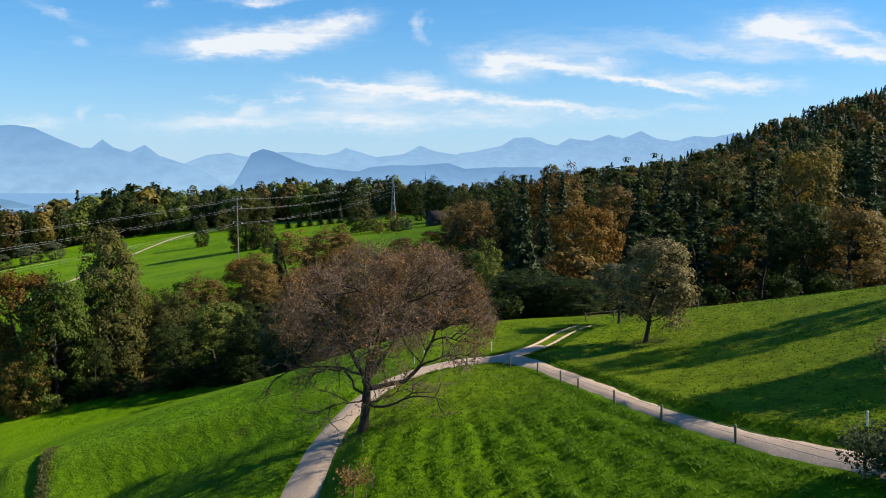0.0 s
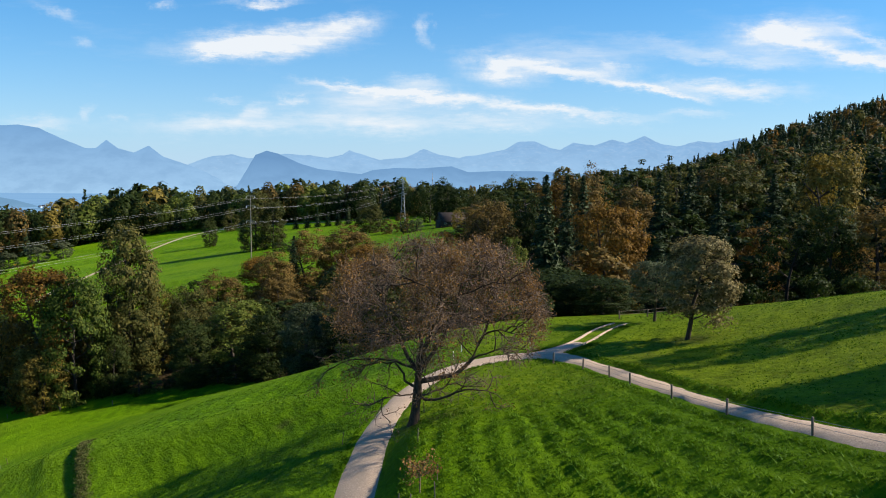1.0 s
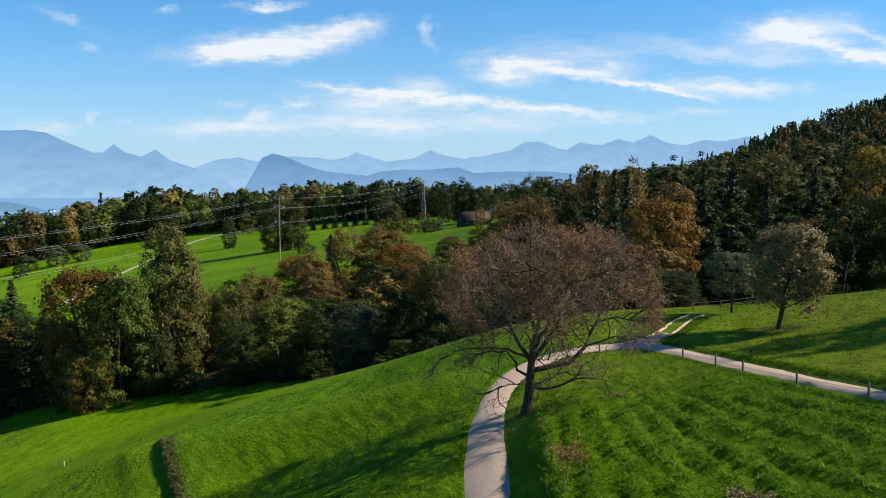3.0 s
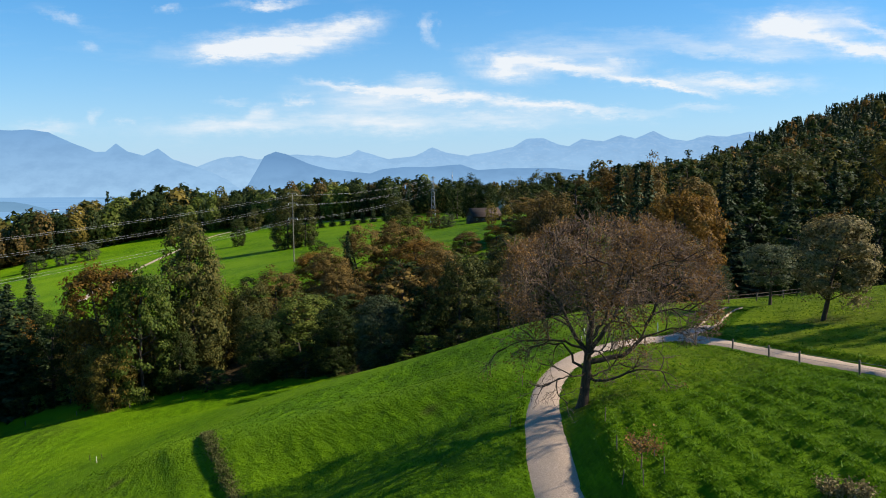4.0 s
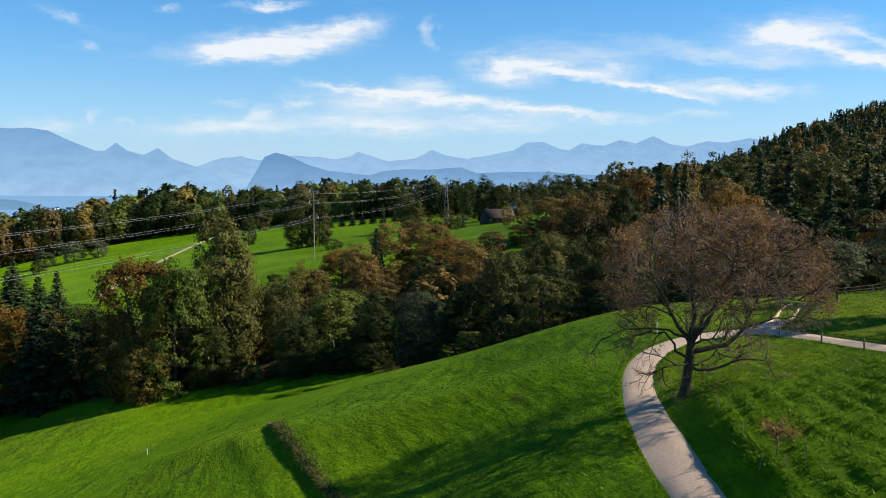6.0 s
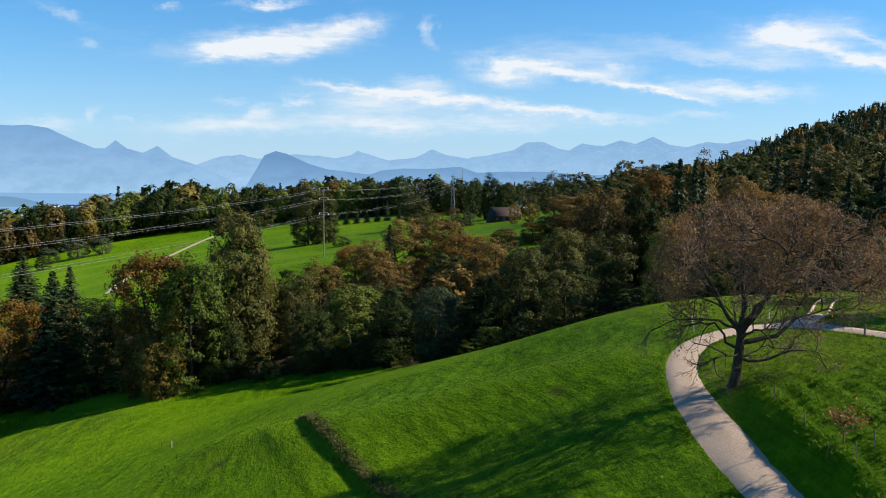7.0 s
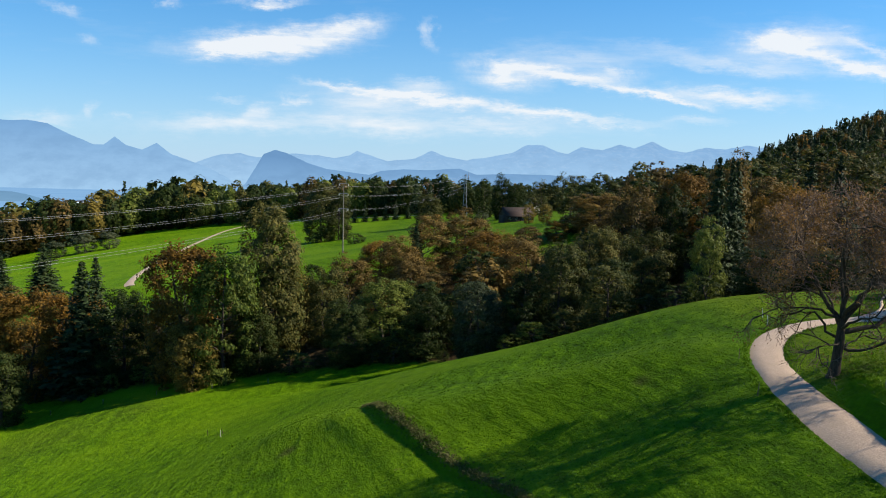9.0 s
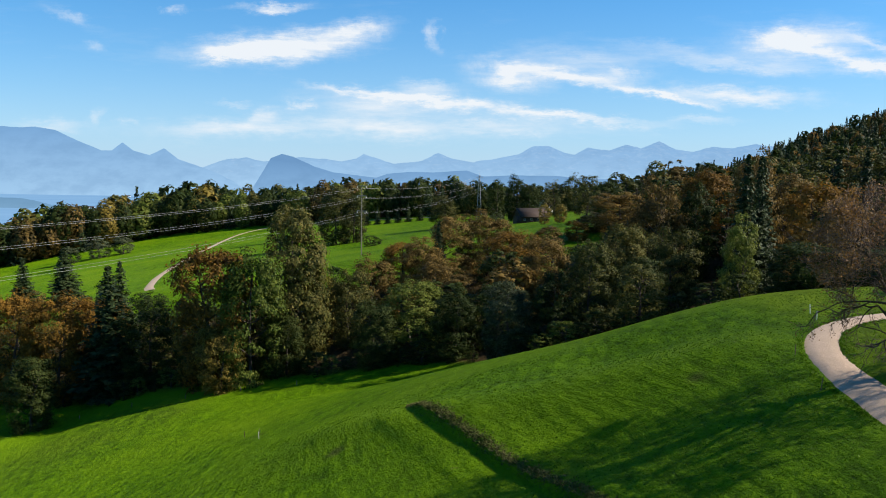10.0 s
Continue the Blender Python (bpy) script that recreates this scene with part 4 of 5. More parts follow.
    # the limbs that carry the crown
    leaders = [limb([(0.3, 0, 4.6), (0.55, 0, 6.0), (0.25, 0.1, 8.0), (0.15, 0.1, 10.2), (0.2, 0, 13.0)], 0.19, 0.04),
               limb([(0.3, 0, 3.4), (1.5, 0.2, 3.6), (2.7, 0.4, 3.7), (4.0, 0.5, 4.4), (4.8, 0.6, 5.8), (5.8, 0.6, 8.4), (6.4, 0.6, 10.6)], 0.22, 0.04),
               limb([(0.3, 0, 4.0), (1.4, -0.2, 5.6), (2.4, -0.2, 7.4), (3.2, 0, 9.4), (3.9, 0.1, 12.6)], 0.20, 0.04),
               limb([(0.3, 0.1, 4.1), (-0.7, 0.6, 5.6), (-1.6, 1.0, 7.2), (-2.4, 1.2, 9.0), (-3.0, 1.3, 11.2)], 0.18, 0.04),
               limb([(0.35, 0, 4.4), (0.9, 1.2, 6.0), (1.4, 2.6, 8.0), (1.8, 3.8, 10.0), (2.0, 4.6, 12.2)], 0.17, 0.04),
               limb([(0.35, 0, 4.4), (0.8, -1.2, 6.0), (1.4, -2.6, 8.0), (1.8, -3.8, 10.0), (2.1, -4.6, 12.0)], 0.17, 0.04)]
    for i in range(25):
        up = -0.55 + 1.43 * (i + 0.5) / 25
        a = i * 2.39996 + rng.uniform(-0.25, 0.25)
        flat = math.sqrt(max(0.0, 1 - up * up))
        end = heart + size * np.array([math.cos(a) * flat, math.sin(a) * flat, up]) * rng.uniform(0.70, 1.06)
        line = min(leaders, key=lambda q: float(np.min(np.linalg.norm(q[3:9] - end, axis=1))))
        low = [p for p in line[3:10] if p[2] < end[2] - 0.2] or [line[3]]
        start = min(low, key=lambda p: float(np.linalg.norm(p - end)) + 0.5 * abs(end[2] - p[2] - 2.0))
        mid = start + (end - start) * 0.5 + np.array([0, 0, 0.35])
        limb([start, (start + mid) / 2 + rng.normal(0, 0.2, 3), mid, end], 0.085, 0.022, n=9)
    tagged(part("bare_crown", twigs.mesh("bare_crown", TWIG), root, "tangle of thin bare brown twigs"), kind="stuff")
    c = np.array(foliage)
    keep = rng.random(len(c)) < np.clip(0.16 + 0.26 * smooth(5.0, 10.5, c[:, 2]) + 0.32 * np.sin(c[:, 0] * 0.9 + 1.7 * np.sin(c[:, 2] * 0.8)), 0.02, 0.8)
    c = c[keep]
    c = np.repeat(c, 2, 0) + rng.normal(0, 0.14, (2 * len(c), 3))
    v, f = leaves(c, rng.normal(0, 1, c.shape), np.full(len(c), 0.10), rng)
    part("foliage", mesh_from("foliage", v, f, LEAF["cherry"]), root, "sparse withered orange-brown foliage")
    return root


cherry_tree(-6.1, 57.7)


def orchard_tree(name, label, x, y, height, radius, kind, seed, foot=0.22, clumps=150, per=100, leaf=0.23, shift=0.0):
    root = new(name)
    root.matrix_basis = pose(x, y, at(x, y) - 0.1, 0, 0, 0 if shift else seed * 37.0) @ Matrix.Diagonal((radius / 5, radius / 5, height / 18, 1))
    trunk, crown = leafy_meshes(kind, seed, clumps, per, leaf, foot, BARK)
    part("trunk", trunk, root)
    part("crown", crown, root).location.x = shift
    return tagged(root, label, "tree", "orchard trees on the meadow")


orchard_tree("pear_tree", "round grey-green pear tree standing on the meadow", 19.8, 74.8, 11.6, 3.9, "pear", 3, foot=0.26, clumps=170, shift=1.3)
orchard_tree("apple_tree", "small grey-green fruit tree by the wood edge", 20.4, 88.5, 7.8, 3.0, "grey", 5, foot=0.30, clumps=100, per=80, leaf=0.27)
orchard_tree("plum_tree", "leafy fruit tree on the slope above the lane", 37.0, 46.5, 10.0, 5.4, "pear", 8)
orchard_tree("lime_tree", "tall lime tree on the upper meadow", 49.0, 67.0, 20.5, 4.8, "olive", 9, foot=0.12)


def shrub(x, y, height, radius, kind, label, seed, n=1400, leaf=0.16):
    rng = np.random.default_rng(seed)
    root = new("shrub")
    root.location = (x, y, at(x, y))
    j = Joiner()
    for i in range(16):
        a = rng.uniform(0, 6.28)
        q = limb_points((0, 0, -0.1), (math.cos(a) * 0.7, math.sin(a) * 0.7, 1.0), height * rng.uniform(0.7, 1.05), rng, 5, 0.3)
        j.add(*tube(q, np.linspace(0.03, 0.008, 5), 4))
    part("stem", j.mesh("stem", TWIG), root)
    d = rng.normal(0, 1, (n, 3))
    d /= np.linalg.norm(d, axis=1)[:, None]
    q = (0.45 + 0.55 * rng.random(n) ** 0.5) * (0.8 + 0.25 * np.sin(d[:, 0] * 6 + d[:, 1] * 5))
    c = d * q[:, None] * np.array([radius, radius, height * 0.5]) + np.array([0, 0, height * 0.55])
    v, f = leaves(c, d, np.full(n, leaf), rng)
    part("foliage", mesh_from("foliage", v, f, LEAF[kind]), root)
    return tagged(root, label, "shrub")


shrub(18.9, 31.2, 2.2, 2.4, "grey", "grey-green leafy shrub beside the lower lane", 2, 4200, 0.11)
shrub(25.6, 41.0, 3.4, 2.3, "pear", "pale leafy shrub on the slope above the lane", 4, 2600, 0.13)
for i, (x, y, h, r) in enumerate([(30, 98, 3.0, 2.2), (36, 101, 2.6, 2.0), (26, 99, 2.4, 1.8), (46, 103, 3.2, 2.4), (53, 106, 3.0, 2.4), (9, 104, 3.2, 2.4)]):
    shrub(x, y, h, r, "dark", "dark shrub at the foot of the wood", 30 + i, 900, 0.26)


def sapling(x, y):
    """A young fruit tree between its stakes."""
    rng = np.random.default_rng(6)
    root = new("young_fruit_tree")
    root.location = (x, y, at(x, y))
    j = Joiner()
    j.add(*tube([(0, 0, -0.1), (0.02, 0, 0.7), (0, 0.02, 1.3)], [0.05, 0.04, 0.035], 7))
    tips = []
    for i in range(26):
        a = i * 2.4
        q = limb_points((0, 0, rng.uniform(0.9, 1.3)), (math.cos(a), math.sin(a), rng.uniform(0.25, 1.2)), rng.uniform(0.7, 1.5), rng, 5, 0.3, 0.05)
        j.add(*tube(q, np.linspace(0.018, 0.006, 5), 4))
        tips += [q[2], q[3], q[4]]
    part("stem", j.mesh("stem", TWIG, True), root)
    c = np.repeat(np.array(tips), 6, 0) + rng.normal(0, 0.16, (len(tips) * 6, 3))
    v, f = leaves(c, rng.normal(0, 1, c.shape), np.full(len(c), 0.10), rng)
    part("foliage", mesh_from("foliage", v, f, LEAF["cherry"]), root, "withered brown foliage")
    return tagged(root, "young fruit tree with withered brown leaves", "tree")


sapling(-5.2, 43.4)


STRAW = leaf_material("dry_straw", (0.07, 0.052, 0.022), (0.16, 0.122, 0.052), (0.27, 0.21, 0.10), 0.2)


def weed_clump(x, y, height, spread, label, seed):
    """Dead, tall weeds: a sheaf of thin stems with withered leaves."""
    rng = np.random.default_rng(seed)
    root = new("weed_clump")
    root.location = (x, y, at(x, y))
    j, tips = Joiner(), []
    for i in range(34):
        a, d = rng.uniform(0, 6.28), spread * math.sqrt(rng.random())
        q = limb_points((math.cos(a) * d, math.sin(a) * d, -0.05), (math.cos(a) * 0.3, math.sin(a) * 0.3, 1.0), height * rng.uniform(0.55, 1.05), rng, 5, 0.22)
        j.add(*tube(q, np.linspace(0.014, 0.005, 5), 4))
        tips += [q[2], q[3], q[4]]
    part("stem", j.mesh("stem", STRAW), root)
    c = np.repeat(np.array(tips), 7, 0) + rng.normal(0, 0.12, (len(tips) * 7, 3))
    v, f = leaves(c, rng.normal(0, 1, c.shape), np.full(len(c), 0.085), rng)
    part("foliage", mesh_from("foliage", v, f, STRAW), root)
    return tagged(root, label, "weeds", "dead weeds in the field")


for i, (x, y, h, r) in enumerate([(2.0, 36.0, 1.0, 0.45), (2.8, 35.2, 0.8, 0.35)]):
    weed_clump(x, y, h, r, "dead straw-coloured weeds standing in the grass", 60 + i)


# ---- fences ----
POST_WOOD = plain_material("weathered_post", (0.06, 0.045, 0.035), (0.19, 0.15, 0.12), 6, 0.9, stretch=(1, 1, 0.2))
POST_PALE = plain_material("pale_post", (0.42, 0.42, 0.36), (0.62, 0.62, 0.54), 8, 0.8)
WIRE = plain_material("galvanised_wire", (0.14, 0.14, 0.14), (0.24, 0.24, 0.24), 8, 0.6, 0.2)


def post_mesh(height, radius, mat, sides=9):
    z = np.array([-0.35, height * 0.6, height - 0.03, height, height])
    r = np.array([radius, radius * 0.98, radius * 0.96, radius * 0.8, 0.002])
    v, f = tube(np.stack([np.zeros(5), np.zeros(5), z + np.array([0, 0, 0, 0, 0.004])], 1), r, sides)
    return mesh_from("fence_post", v, f, mat)


DARK_POST, THIN_POST, PALE_POST = post_mesh(1.0, 0.075, POST_WOOD), post_mesh(0.95, 0.03, POST_WOOD), post_mesh(0.95, 0.05, POST_PALE)


def post(x, y, mesh, label, group, lean=3.0):
    rng = np.random.default_rng(int(abs(x * 31 + y * 17)))
    ob = new("fence_post", mesh)
    ob.matrix_basis = pose(x, y, at(x, y), rng.normal(0, lean), rng.normal(0, lean), rng.uniform(0, 360))
    return tagged(ob, label, "fence post", group)


def wire(points, height, name="fence_wire", label="thin galvanised fence wire strung between posts", radius=0.012, sag=0.04):
    pts = []
    for (xa, ya), (xb, yb) in zip(points[:-1], points[1:]):
        za, zb = at(xa, ya) + height, at(xb, yb) + height
        for t in np.linspace(0, 1, 7)[:-1]:
            pts.append((xa + (xb - xa) * t, ya + (yb - ya) * t, za + (zb - za) * t - sag * 4 * t * (1 - t)))
    xe, ye = points[-1]
    pts.append((xe, ye, at(xe, ye) + height))
    v, f = tube(pts, np.full(len(pts), radius), 4)
    return tagged(new(name, mesh_from(name, v, f, WIRE if name == "fence_wire" else POST_WOOD)), label, "fence wire" if name == "fence_wire" else "fence rail")


LANE_POSTS = [(2.3, 72.9), (6.2, 70.2), (8.3, 66.7), (9.7, 62.4), (10.5, 58.7), (12.0, 52.9), (13.5, 46.6), (15.5, 39.8), (18.0, 32.0), (22.0, 24.0)]
for x, y in LANE_POSTS:
    post(x, y, DARK_POST, "short weathered wooden fence post along the lane", "posts along the lane")
wire(LANE_POSTS, 0.85)
wire(LANE_POSTS, 0.5)
for x, y in [(5.0, 78.6), (-2.0, 81.0), (-2.9, 77.6), (20.5, 36.4), (-66.0, 105.2)]:
    post(x, y, PALE_POST, "pale marker post standing in the grass", "pale marker posts", 2.0)
FIELD_POSTS = [(-4.9, 63.0), (-5.4, 60.2), (-5.6, 51.8), (-5.9, 46.6), (-5.6, 41.2), (-5.5, 34)]
for x, y in FIELD_POSTS:
    post(x, y, THIN_POST, "thin wooden stake at the edge of the field", "stakes along the field", 4.0)
for x, y in [(-9.9, 66.4), (-11.6, 58.0), (-6.4, 42.8), (-4.3, 41.9), (-4.2, 44.4), (-66.6, 108.2), (-69.3, 110.1)]:
    post(x, y, THIN_POST, "thin leaning wooden stake in the grass", "stakes in the grass", 5.0)
CREST_POSTS = [(17.5, 93.5), (21, 94), (24.5, 94.5), (28, 95), (32, 96)]
for x, y in CREST_POSTS:
    post(x, y, DARK_POST, "wooden fence post on the crest by the wood", "posts on the crest")
for h in (0.5, 0.9):
    wire(CREST_POSTS, h, "fence_rail", "thin wooden rail of the crest fence", 0.028, 0.0)
EDGE_POSTS = [(-118, 160), (-106, 158), (-94, 156), (-82, 154), (-70, 151)]
for x, y in EDGE_POSTS:
    post(x, y, DARK_POST, "wooden fence post at the wood edge", "posts at the wood edge")


# ---- power line ----
STEEL = plain_material("grey_steel", (0.20, 0.21, 0.22), (0.36, 0.37, 0.38), 5, 0.55, 0.6)
CONCRETE = plain_material("pole_concrete", (0.13, 0.115, 0.09), (0.24, 0.215, 0.17), 4, 0.85)
CABLE = plain_material("pale_aluminium", (0.26, 0.26, 0.26), (0.36, 0.36, 0.36), 8, 0.6, 0.2)
LINE_WAY = Vector((-45, -138, 0)).normalized()
LINE_SIDE = Vector((-LINE_WAY.y, LINE_WAY.x, 0))


def power_pole(x, y, top, label):
    base = at(x, y)
    root = new("power_pole")
    root.location = (x, y, base)
    h = top - base
    part("mast", mesh_from("mast", *tube([(0, 0, -1), (0, 0, h * 0.5), (0, 0, h)], [0.21, 0.17, 0.13], 10), CONCRETE, True), root)
    for drop in (0.05, 3.45, 8.65):
        a, b = LINE_SIDE * -1.7, LINE_SIDE * 1.7
        part("crossarm", mesh_from("crossarm", *tube([(a.x, a.y, h - drop), (b.x, b.y, h - drop)], [0.10, 0.10], 6), STEEL), root)
        for e in (a, b):
            part("insulator", mesh_from("insulator", *tube([(e.x, e.y, h - drop - 0.75), (e.x, e.y, h - drop - 0.4), (e.x, e.y, h - drop - 0.05)], [0.06, 0.13, 0.06], 8), POST_PALE), root)
    return tagged(root, label, "power pole", "poles of the power line")


power_pole(-71, 267, 12.4, "tall slim concrete power pole with crossarms")


def pylon(x, y, top):
    base = at(x, y)
    h = top - base
    root = new("lattice_pylon")
    root.location = (x, y, base)
    corners = [(-1, -1), (1, -1), (1, 1), (-1, 1)]
    for a, b in corners:
        part("leg", mesh_from("leg", *tube([(a * 1.5, b * 1.5, -0.5), (a * 0.6, b * 0.6, h * 0.65), (a * 0.25, b * 0.25, h)], [0.13, 0.11, 0.09], 4), STEEL), root)
    j = Joiner()
    for i in range(9):
        z0, z1 = h * i / 9, h * (i + 1) / 9
        w0, w1 = 1.5 - 1.25 * i / 9, 1.5 - 1.25 * (i + 1) / 9
        for q in range(4):
            (a, b), (c, d) = corners[q], corners[(q + 1) % 4]
            j.add(*tube([(a * w0, b * w0, z0), (c * w1, d * w1, z1)], [0.05, 0.05], 4))
            j.add(*tube([(c * w0, d * w0, z0), (a * w1, b * w1, z1)], [0.05, 0.05], 4))
    part("bracing", j.mesh("bracing", STEEL), root)
    for drop, half in ((1.2, 1.9), (4.4, 2.8), (7.4, 2.2)):
        a, b = LINE_SIDE * -half, LINE_SIDE * half
        part("crossarm", mesh_from("crossarm", *tube([(a.x, a.y, h - drop), (0, 0, h - drop + 0.5), (b.x, b.y, h - drop)], [0.08, 0.16, 0.08], 5), STEEL), root)
    return tagged(root, "grey steel lattice pylon with three crossarms", "pylon", "poles of the power line")


pylon(-26, 405, 18.0)


def mast(x, y, top):
    base = at(x, y)
    h = top - base
    root = new("radio_mast")
    root.location = (x, y, base)
    part("pole", mesh_from("pole", *tube([(0, 0, -1), (0, 0, h * 0.7), (0, 0, h)], [0.42, 0.30, 0.10], 8), STEEL), root)
    part("antenna", mesh_from("antenna", *box(-0.5, 0.5, -0.3, 0.3, h * 0.72, h * 0.82), STEEL), root)
    return tagged(root, "slim grey radio mast above the far trees", "mast")


mast(-16, 716, 24.0)


def cables():
    tops = [(-26, 405, 18.0), (-71, 267, 12.4), (-163, -15, 8.5)]
    drops = [(0.8, 1.2, 1.7), (4.2, 4.4, 2.2), (9.4, 7.4, 2.2)]
    for n, (dp, dy, half) in enumerate(drops):
        for side in (-1, 1):
            pts = []
            for k in range(2):
                (xa, ya, za), (xb, yb, zb) = tops[k], tops[k + 1]
                wa, wb = (half if k == 0 else 1.7) * side, 1.7 * side
                a = Vector((xa, ya, za - (dy if k == 0 else dp))) + LINE_SIDE * wa
                b = Vector((xb, yb, zb - dp)) + LINE_SIDE * wb
                sag = 2.2 if k == 0 else 4.6
                steps = 24
                for i in range(steps if k == 0 else steps + 1):
                    t = i / steps
                    p = a.lerp(b, t)
                    pts.append((p.x, p.y, p.z - sag * 4 * t * (1 - t)))
            tagged(new("power_cable", mesh_from("power_cable", *tube(pts, np.full(len(pts), 0.017), 4), CABLE)),
                   "sagging overhead power cable in pale aluminium", "power cable", "cables of the power line")


cables()


# ---- far meadow: road, house, single trees ----
FAR_ROAD = resample([(-138, 250), (-146, 268), (-168, 335), (-188, 430), (-197, 530), (-195, 572), (-183, 592), (-165, 597), (-140, 592), (-110, 580), (-70, 562), (-40, 550)], 4)
make_strip("road", FAR_ROAD, 1.6, 0.12, PATH, "pale narrow road crossing the far meadow", rows=4)

ROOF = plain_material("brown_roof_tiles", (0.022, 0.013, 0.009), (0.052, 0.032, 0.024), 2.5, 0.85)
TIMBER = plain_material("dark_timber", (0.022, 0.014, 0.010), (0.060, 0.040, 0.030), 1.5, 0.85, stretch=(4, 4, 0.4))
PLASTER = plain_material("pale_plaster", (0.36, 0.35, 0.32), (0.48, 0.47, 0.43), 1.2, 0.9)
GLASS = plain_material("dark_window_glass", (0.02, 0.025, 0.03), (0.05, 0.06, 0.07), 1.0, 0.1)


def prism(half_x, half_y, z0, z1, eave=0.7, thick=0.22):
    """A gabled roof shell, its ridge along x."""
    hx, hy = half_x + eave, half_y + eave
    k = (z1 - z0) / half_y * eave
    v, f = [], []
    for s in (-1, 1):
        n = len(v)
        v += [(-hx, s * hy, z0 - k), (hx, s * hy, z0 - k), (hx, 0, z1), (-hx, 0, z1),
              (-hx, s * hy, z0 - k + thick), (hx, s * hy, z0 - k + thick), (hx, 0, z1 + thick), (-hx, 0, z1 + thick)]
        f += [[n + q for q in face] for face in ((0, 1, 2, 3), (4, 7, 6, 5), (0, 4, 5, 1), (2, 6, 7, 3), (0, 3, 7, 4), (1, 5, 6, 2))]
    return np.array(v, float), np.array(f)


def house(x, y, turn, half_x, half_y, wall, ridge, body, name, label, base=None):
    root = new(name)
    root.matrix_basis = pose(x, y, at(x, y) if base is None else base, 0, 0, turn)
    j = Joiner()
    j.add(*box(-half_x, half_x, -half_y, half_y, -2, wall))
    j.add(np.array([(sx * half_x, sy * half_y, wall) for sx in (-1, 1) for sy in (-1, 1)] + [(-half_x, 0, ridge), (half_x, 0, ridge)], float),
          np.array([(0, 1, 4, 4), (3, 2, 5, 5)]))
    part("wall", j.mesh("wall", body), root)
    part("roof", mesh_from("roof", *prism(half_x, half_y, wall, ridge), ROOF), root, "brown tiled gable roof")
    for i in range(4):
        wx = -half_x + (i + 0.5) * half_x / 2
        w = part("window", mesh_from("window", *box(wx - 0.55, wx + 0.55, -half_y - 0.06, -half_y + 0.02, 1.0, 2.1), POST_PALE), root)
        part("pane", mesh_from("pane", *box(wx - 0.45, wx + 0.45, -half_y - 0.075, -half_y - 0.055, 1.1, 2.0), GLASS), w)
    part("door", mesh_from("door", *box(half_x * 0.05 - 0.6, half_x * 0.05 + 0.6, -half_y - 0.05, -half_y + 0.02, 0, 2.05), TIMBER), root)
    return tagged(root, label, "house")


house(0.0, 395, 22, 7.6, 4.6, 3.1, 6.9, TIMBER, "farmhouse", "low brown timber farmhouse with a tiled gable roof")
house(17, 480, 70, 5.0, 4.0, 6.5, 10.0, PLASTER, "house", "small white plastered house among trees")

FAR_TREES = {
    "dark": [(-144, 460, 17, 4.6), (-22, 372, 6, 4.0), (-4, 440, 24, 6.5), (3, 430, 20, 5.8), (-13, 470, 23, 7.0), (-74, 330, 4.5, 4.2), (-282, 480, 9, 5.0)],
    "olive": [(15, 462, 15, 5.5), (21, 466, 13, 5.0), (-97, 380, 28, 9.0), (-88, 377, 24, 6.5), (-44.6, 415, 18, 7.4), (41, 520, 25, 9.0), (28, 520, 21, 8.0), (53, 520, 24, 7.0), (-163, 572, 17, 6.0), (15, 392, 8, 3.6)],
    "brown": [(-33, 385, 8, 3.6), (-26, 392, 10, 4.5), (-40, 300, 9, 4.0)],
    "grey": [(-280, 522, 14, 7.5), (-266, 528, 13, 7.0), (-296, 515, 12, 6.5), (-18, 380, 7, 3.6)],
    "gold": [(1.7, 350, 9.5, 2.8), (8, 345, 8, 3.0)],
}
for kind, x, y, h, r in [(k, *spot) for k, spots in FAR_TREES.items() for spot in spots]:
    plant(kind, x, y, h, r, size="main" if h > 16 and y < 470 else "near", group="single trees on the far meadow")
for i, x in enumerate((-106, -98, -91, -84, -77, -70, -62)):
    plant("spruce", x, 528 - 0.1 * i, 9.5 + 2.2 * (i % 3), 3.0, size="mid", group="row of young conifers")


# ---- the town by the lake ----
# white walls greyed towards blue: distance haze painted into the base colour
HAZE_TINTED_WALL = plain_material("haze_tinted_white_wall", (0.34, 0.42, 0.50), (0.44, 0.52, 0.60), 0.1, 0.9)


def town(x, y, spread, count, group, label, seed):
    rng = np.random.default_rng(seed)
    n = 24
    ang = np.linspace(0, 2 * np.pi, n, endpoint=False)
    ring = np.stack([x + np.cos(ang) * spread * 1.5, y + np.sin(ang) * 60, np.full(n, -80.0)], 1)
    top = np.stack([x + np.cos(ang) * spread * 1.2, y + np.sin(ang) * 45, np.full(n, -78.0)], 1)
    j = np.arange(n)
    quads = [[int(a), int((a + 1) % n), int((a + 1) % n + n), int(a + n)] for a in j] + [[int(a + n) for a in j]]
    # low bank added under the houses, wearing the glowing haze colour of the shore
    tagged(new("shore", mesh_from("shore", np.vstack([ring, top]), quads, SHORE)), "low lake shore under the town in painted haze", "shore", kind="structure")
    first = None
    for i in range(count):
        hx, hy = x + rng.uniform(-1, 1) * spread, y + rng.uniform(-25, 25)
        if first is None:
            first = new("town_house")
            first.location = (hx, hy, -78.1)
            part("wall", mesh_from("wall", *box(-4, 4, -4, 4, 0, 5.5), HAZE_TINTED_WALL), first)
            part("roof", mesh_from("roof", *prism(4, 4, 5.5, 8), ROOF), first)
            tagged(first, label, "house", group)
            continue
        copy_thing(first, pose(hx, hy, -78.1, 0, 0, rng.uniform(-40, 40)))


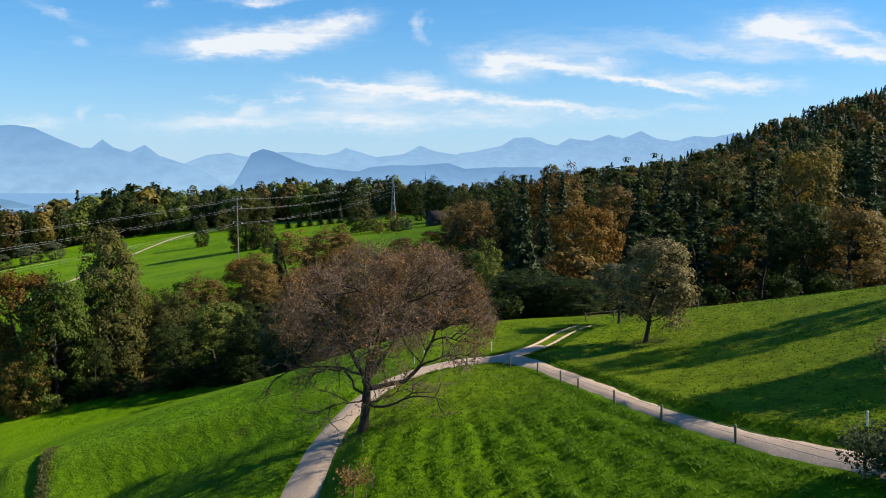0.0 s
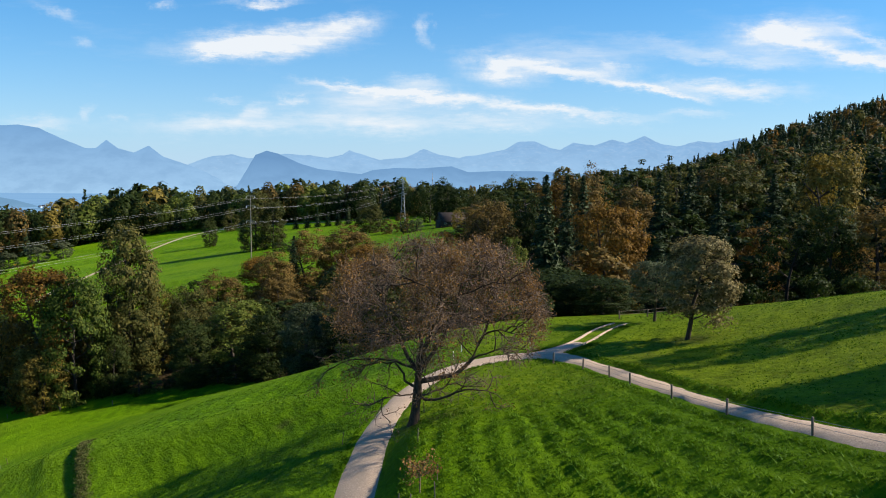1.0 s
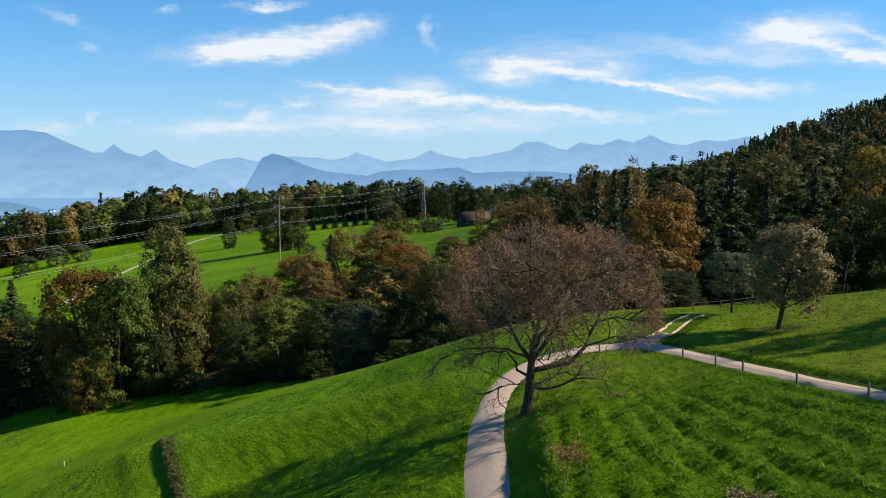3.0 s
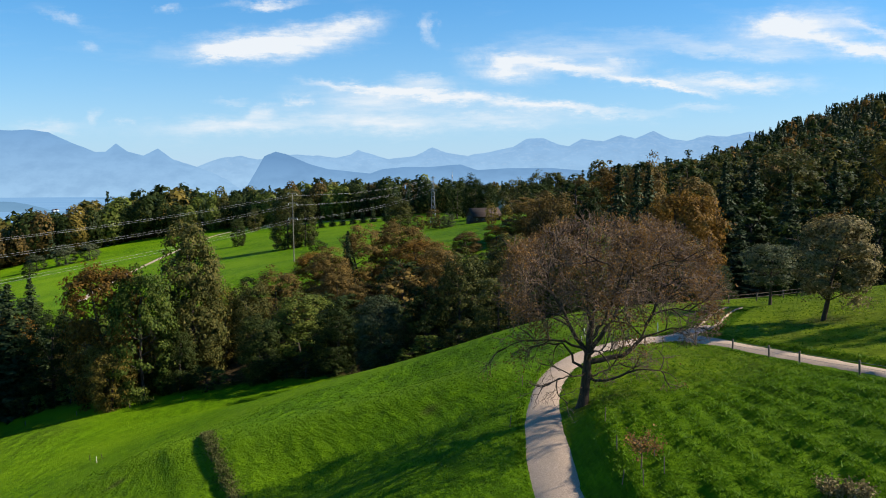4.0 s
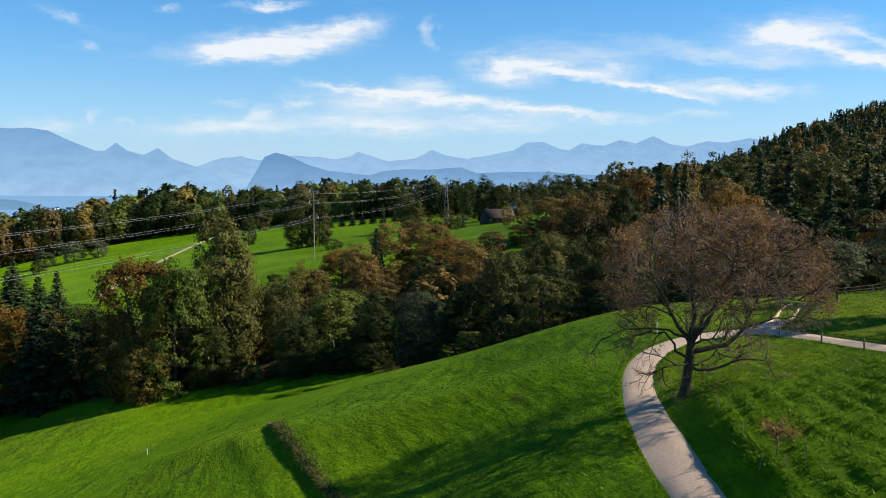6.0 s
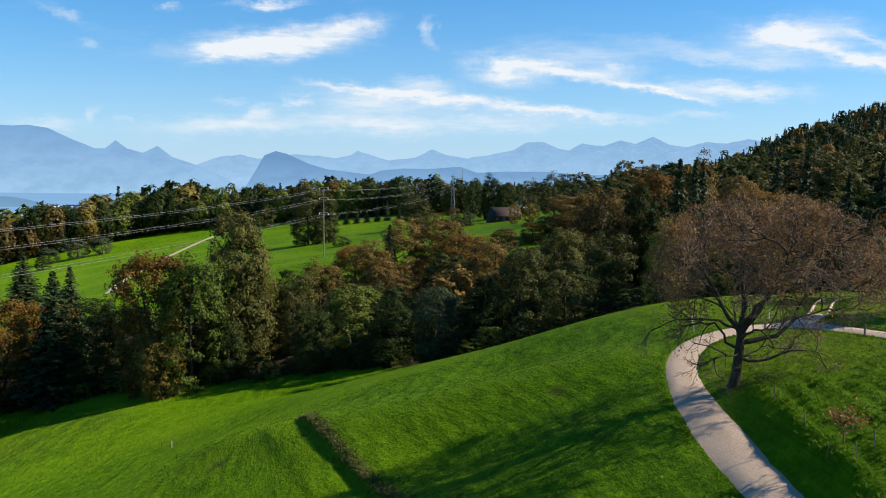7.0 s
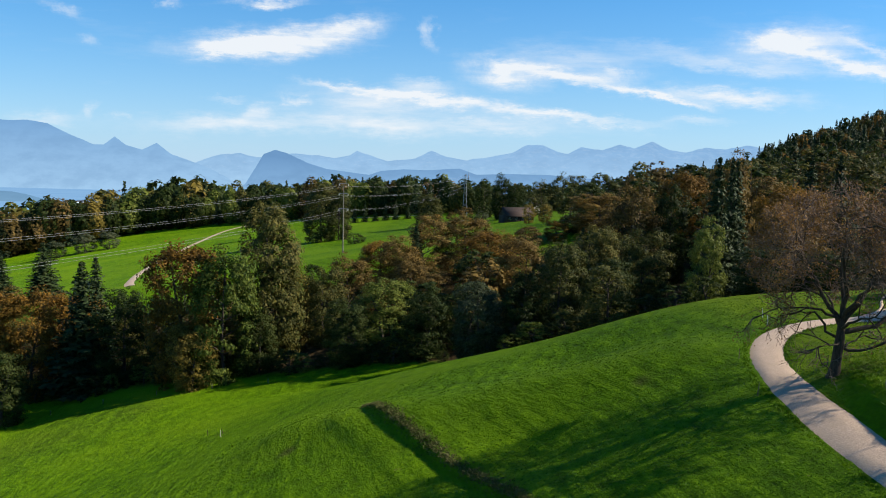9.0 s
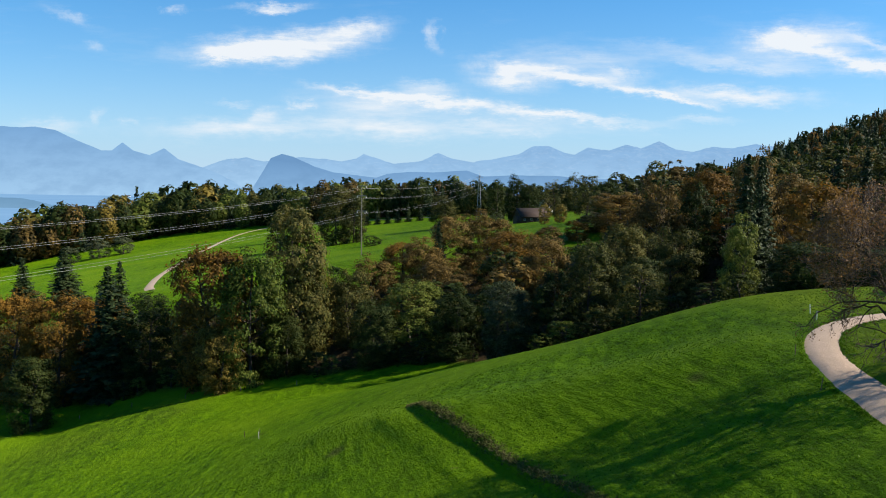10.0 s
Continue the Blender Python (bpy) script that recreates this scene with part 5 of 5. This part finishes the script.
town(-1130, 2250, 55, 16, "houses of the town", "tiny white house of the town by the lake", 3)
town(-1690, 3800, 60, 6, "houses of the far shore", "tiny white house on the far lake shore", 4)


# ---- grass and scrub ----
def tufts(x, y, low, high, blades, rng, width=0.05, lean=0.35):
    n = len(x)
    z = lie(x, y)
    b = np.repeat(np.stack([x, y, z - 0.03], 1), blades, 0) + np.c_[rng.normal(0, 0.07, (n * blades, 2)), np.zeros(n * blades)]
    h = np.repeat(rng.uniform(low, high, n), blades) * rng.uniform(0.6, 1.2, n * blades)
    a = rng.uniform(0, 6.28, n * blades)
    side = np.stack([np.cos(a), np.sin(a), np.zeros_like(a)], 1) * (width * rng.uniform(0.7, 1.5, n * blades))[:, None]
    tip = b + np.stack([rng.normal(0, lean, n * blades) * h, rng.normal(0, lean, n * blades) * h, h], 1)
    v = np.stack([b - side, b + side, tip], 1).reshape(-1, 3)
    return v, np.arange(len(v)).reshape(-1, 3)


def grass():
    rng = np.random.default_rng(14)
    x, y = rng.uniform(-8, 26, 90000), rng.uniform(31, 74, 90000)
    d, s = beside(MAIN, x, y)
    ridge = np.sin(furrow(x, y))
    keep = (d > np.where(s < 0.35, 2.9, 1.7)) & (rng.random(len(x)) < 0.12 + 0.30 * (ridge > 0.1) * (y < 57)) & (rng.random(len(x)) < 1 - 0.6 * smooth(58, 70, y))
    v, f = tufts(x[keep], y[keep], 0.09, 0.24, 4, rng, 0.035, 0.8)
    tagged(new("field_grass", mesh_from("field_grass", v, f, BLADE)), "rough tufted green grass of the field", "grass", kind="stuff")
    x, y = rng.uniform(-62, 50, 60000), rng.uniform(36, 96, 60000)
    d, s = beside(MAIN, x, y)
    du, su = beside(UPPER, x, y)
    out = (d < -1.7) | (np.abs(d) > 30)
    patch = np.sin(x * 0.31 + 2 * np.sin(y * 0.17)) + np.sin(y * 0.43 + 1.5 * np.sin(x * 0.23))
    keep = out & (np.abs(du) > 1.6) & (rng.random(len(x)) < 0.35 + 0.3 * (patch > 0.4))
    v, f = tufts(x[keep], y[keep], 0.05, 0.15, 3, rng, 0.05, 0.6)
    tagged(new("meadow_grass", mesh_from("meadow_grass", v, f, BLADE)), "short green grass of the grazed meadow", "grass", kind="stuff")
    # long grass along both edges of the paths
    pos = []
    for line, half in ((MAIN, 1.5), (UPPER, 1.45)):
        way = np.gradient(line, axis=0)
        way /= np.linalg.norm(way, axis=1)[:, None]
        n = np.stack([way[:, 1], -way[:, 0]], 1)
        for side in (-1, 1):
            k = rng.integers(0, len(line), 3200)
            pos.append(line[k] + n[k] * (side * (half + np.abs(rng.normal(0, 0.28, 3200))))[:, None] + rng.normal(0, 0.2, (3200, 2)))
    p = np.vstack(pos)
    d, s = beside(MAIN, p[:, 0], p[:, 1])
    p = p[(np.abs(d) > 1.5 - 0.35 * smooth(0.54, 0.6, s)) & ~((d > 0) & (s < 0.36))]
    v, f = tufts(p[:, 0], p[:, 1], 0.06, 0.20, 4, rng, 0.04, 0.6)
    tagged(new("verge_grass", mesh_from("verge_grass", v, f, BLADE)), "longer grass along the edges of the track", "grass", kind="stuff")
    # dry scrub on the lip of the little scarp
    k = rng.integers(1, len(SCARP) - 1, 3600)
    p = SCARP[k] + (SCARP[k + 1] - SCARP[k]) * rng.random((3600, 1)) + rng.normal(0, 0.38, (3600, 2)) + np.array([0.5, 0.25])
    v, f = tufts(p[:, 0], p[:, 1], 0.06, 0.22, 4, rng, 0.045, 0.9)
    tagged(new("scrub", mesh_from("scrub", v, f, DRY)), "dry brownish scrub along the lip of a grassy scarp", "scrub", kind="stuff")


grass()
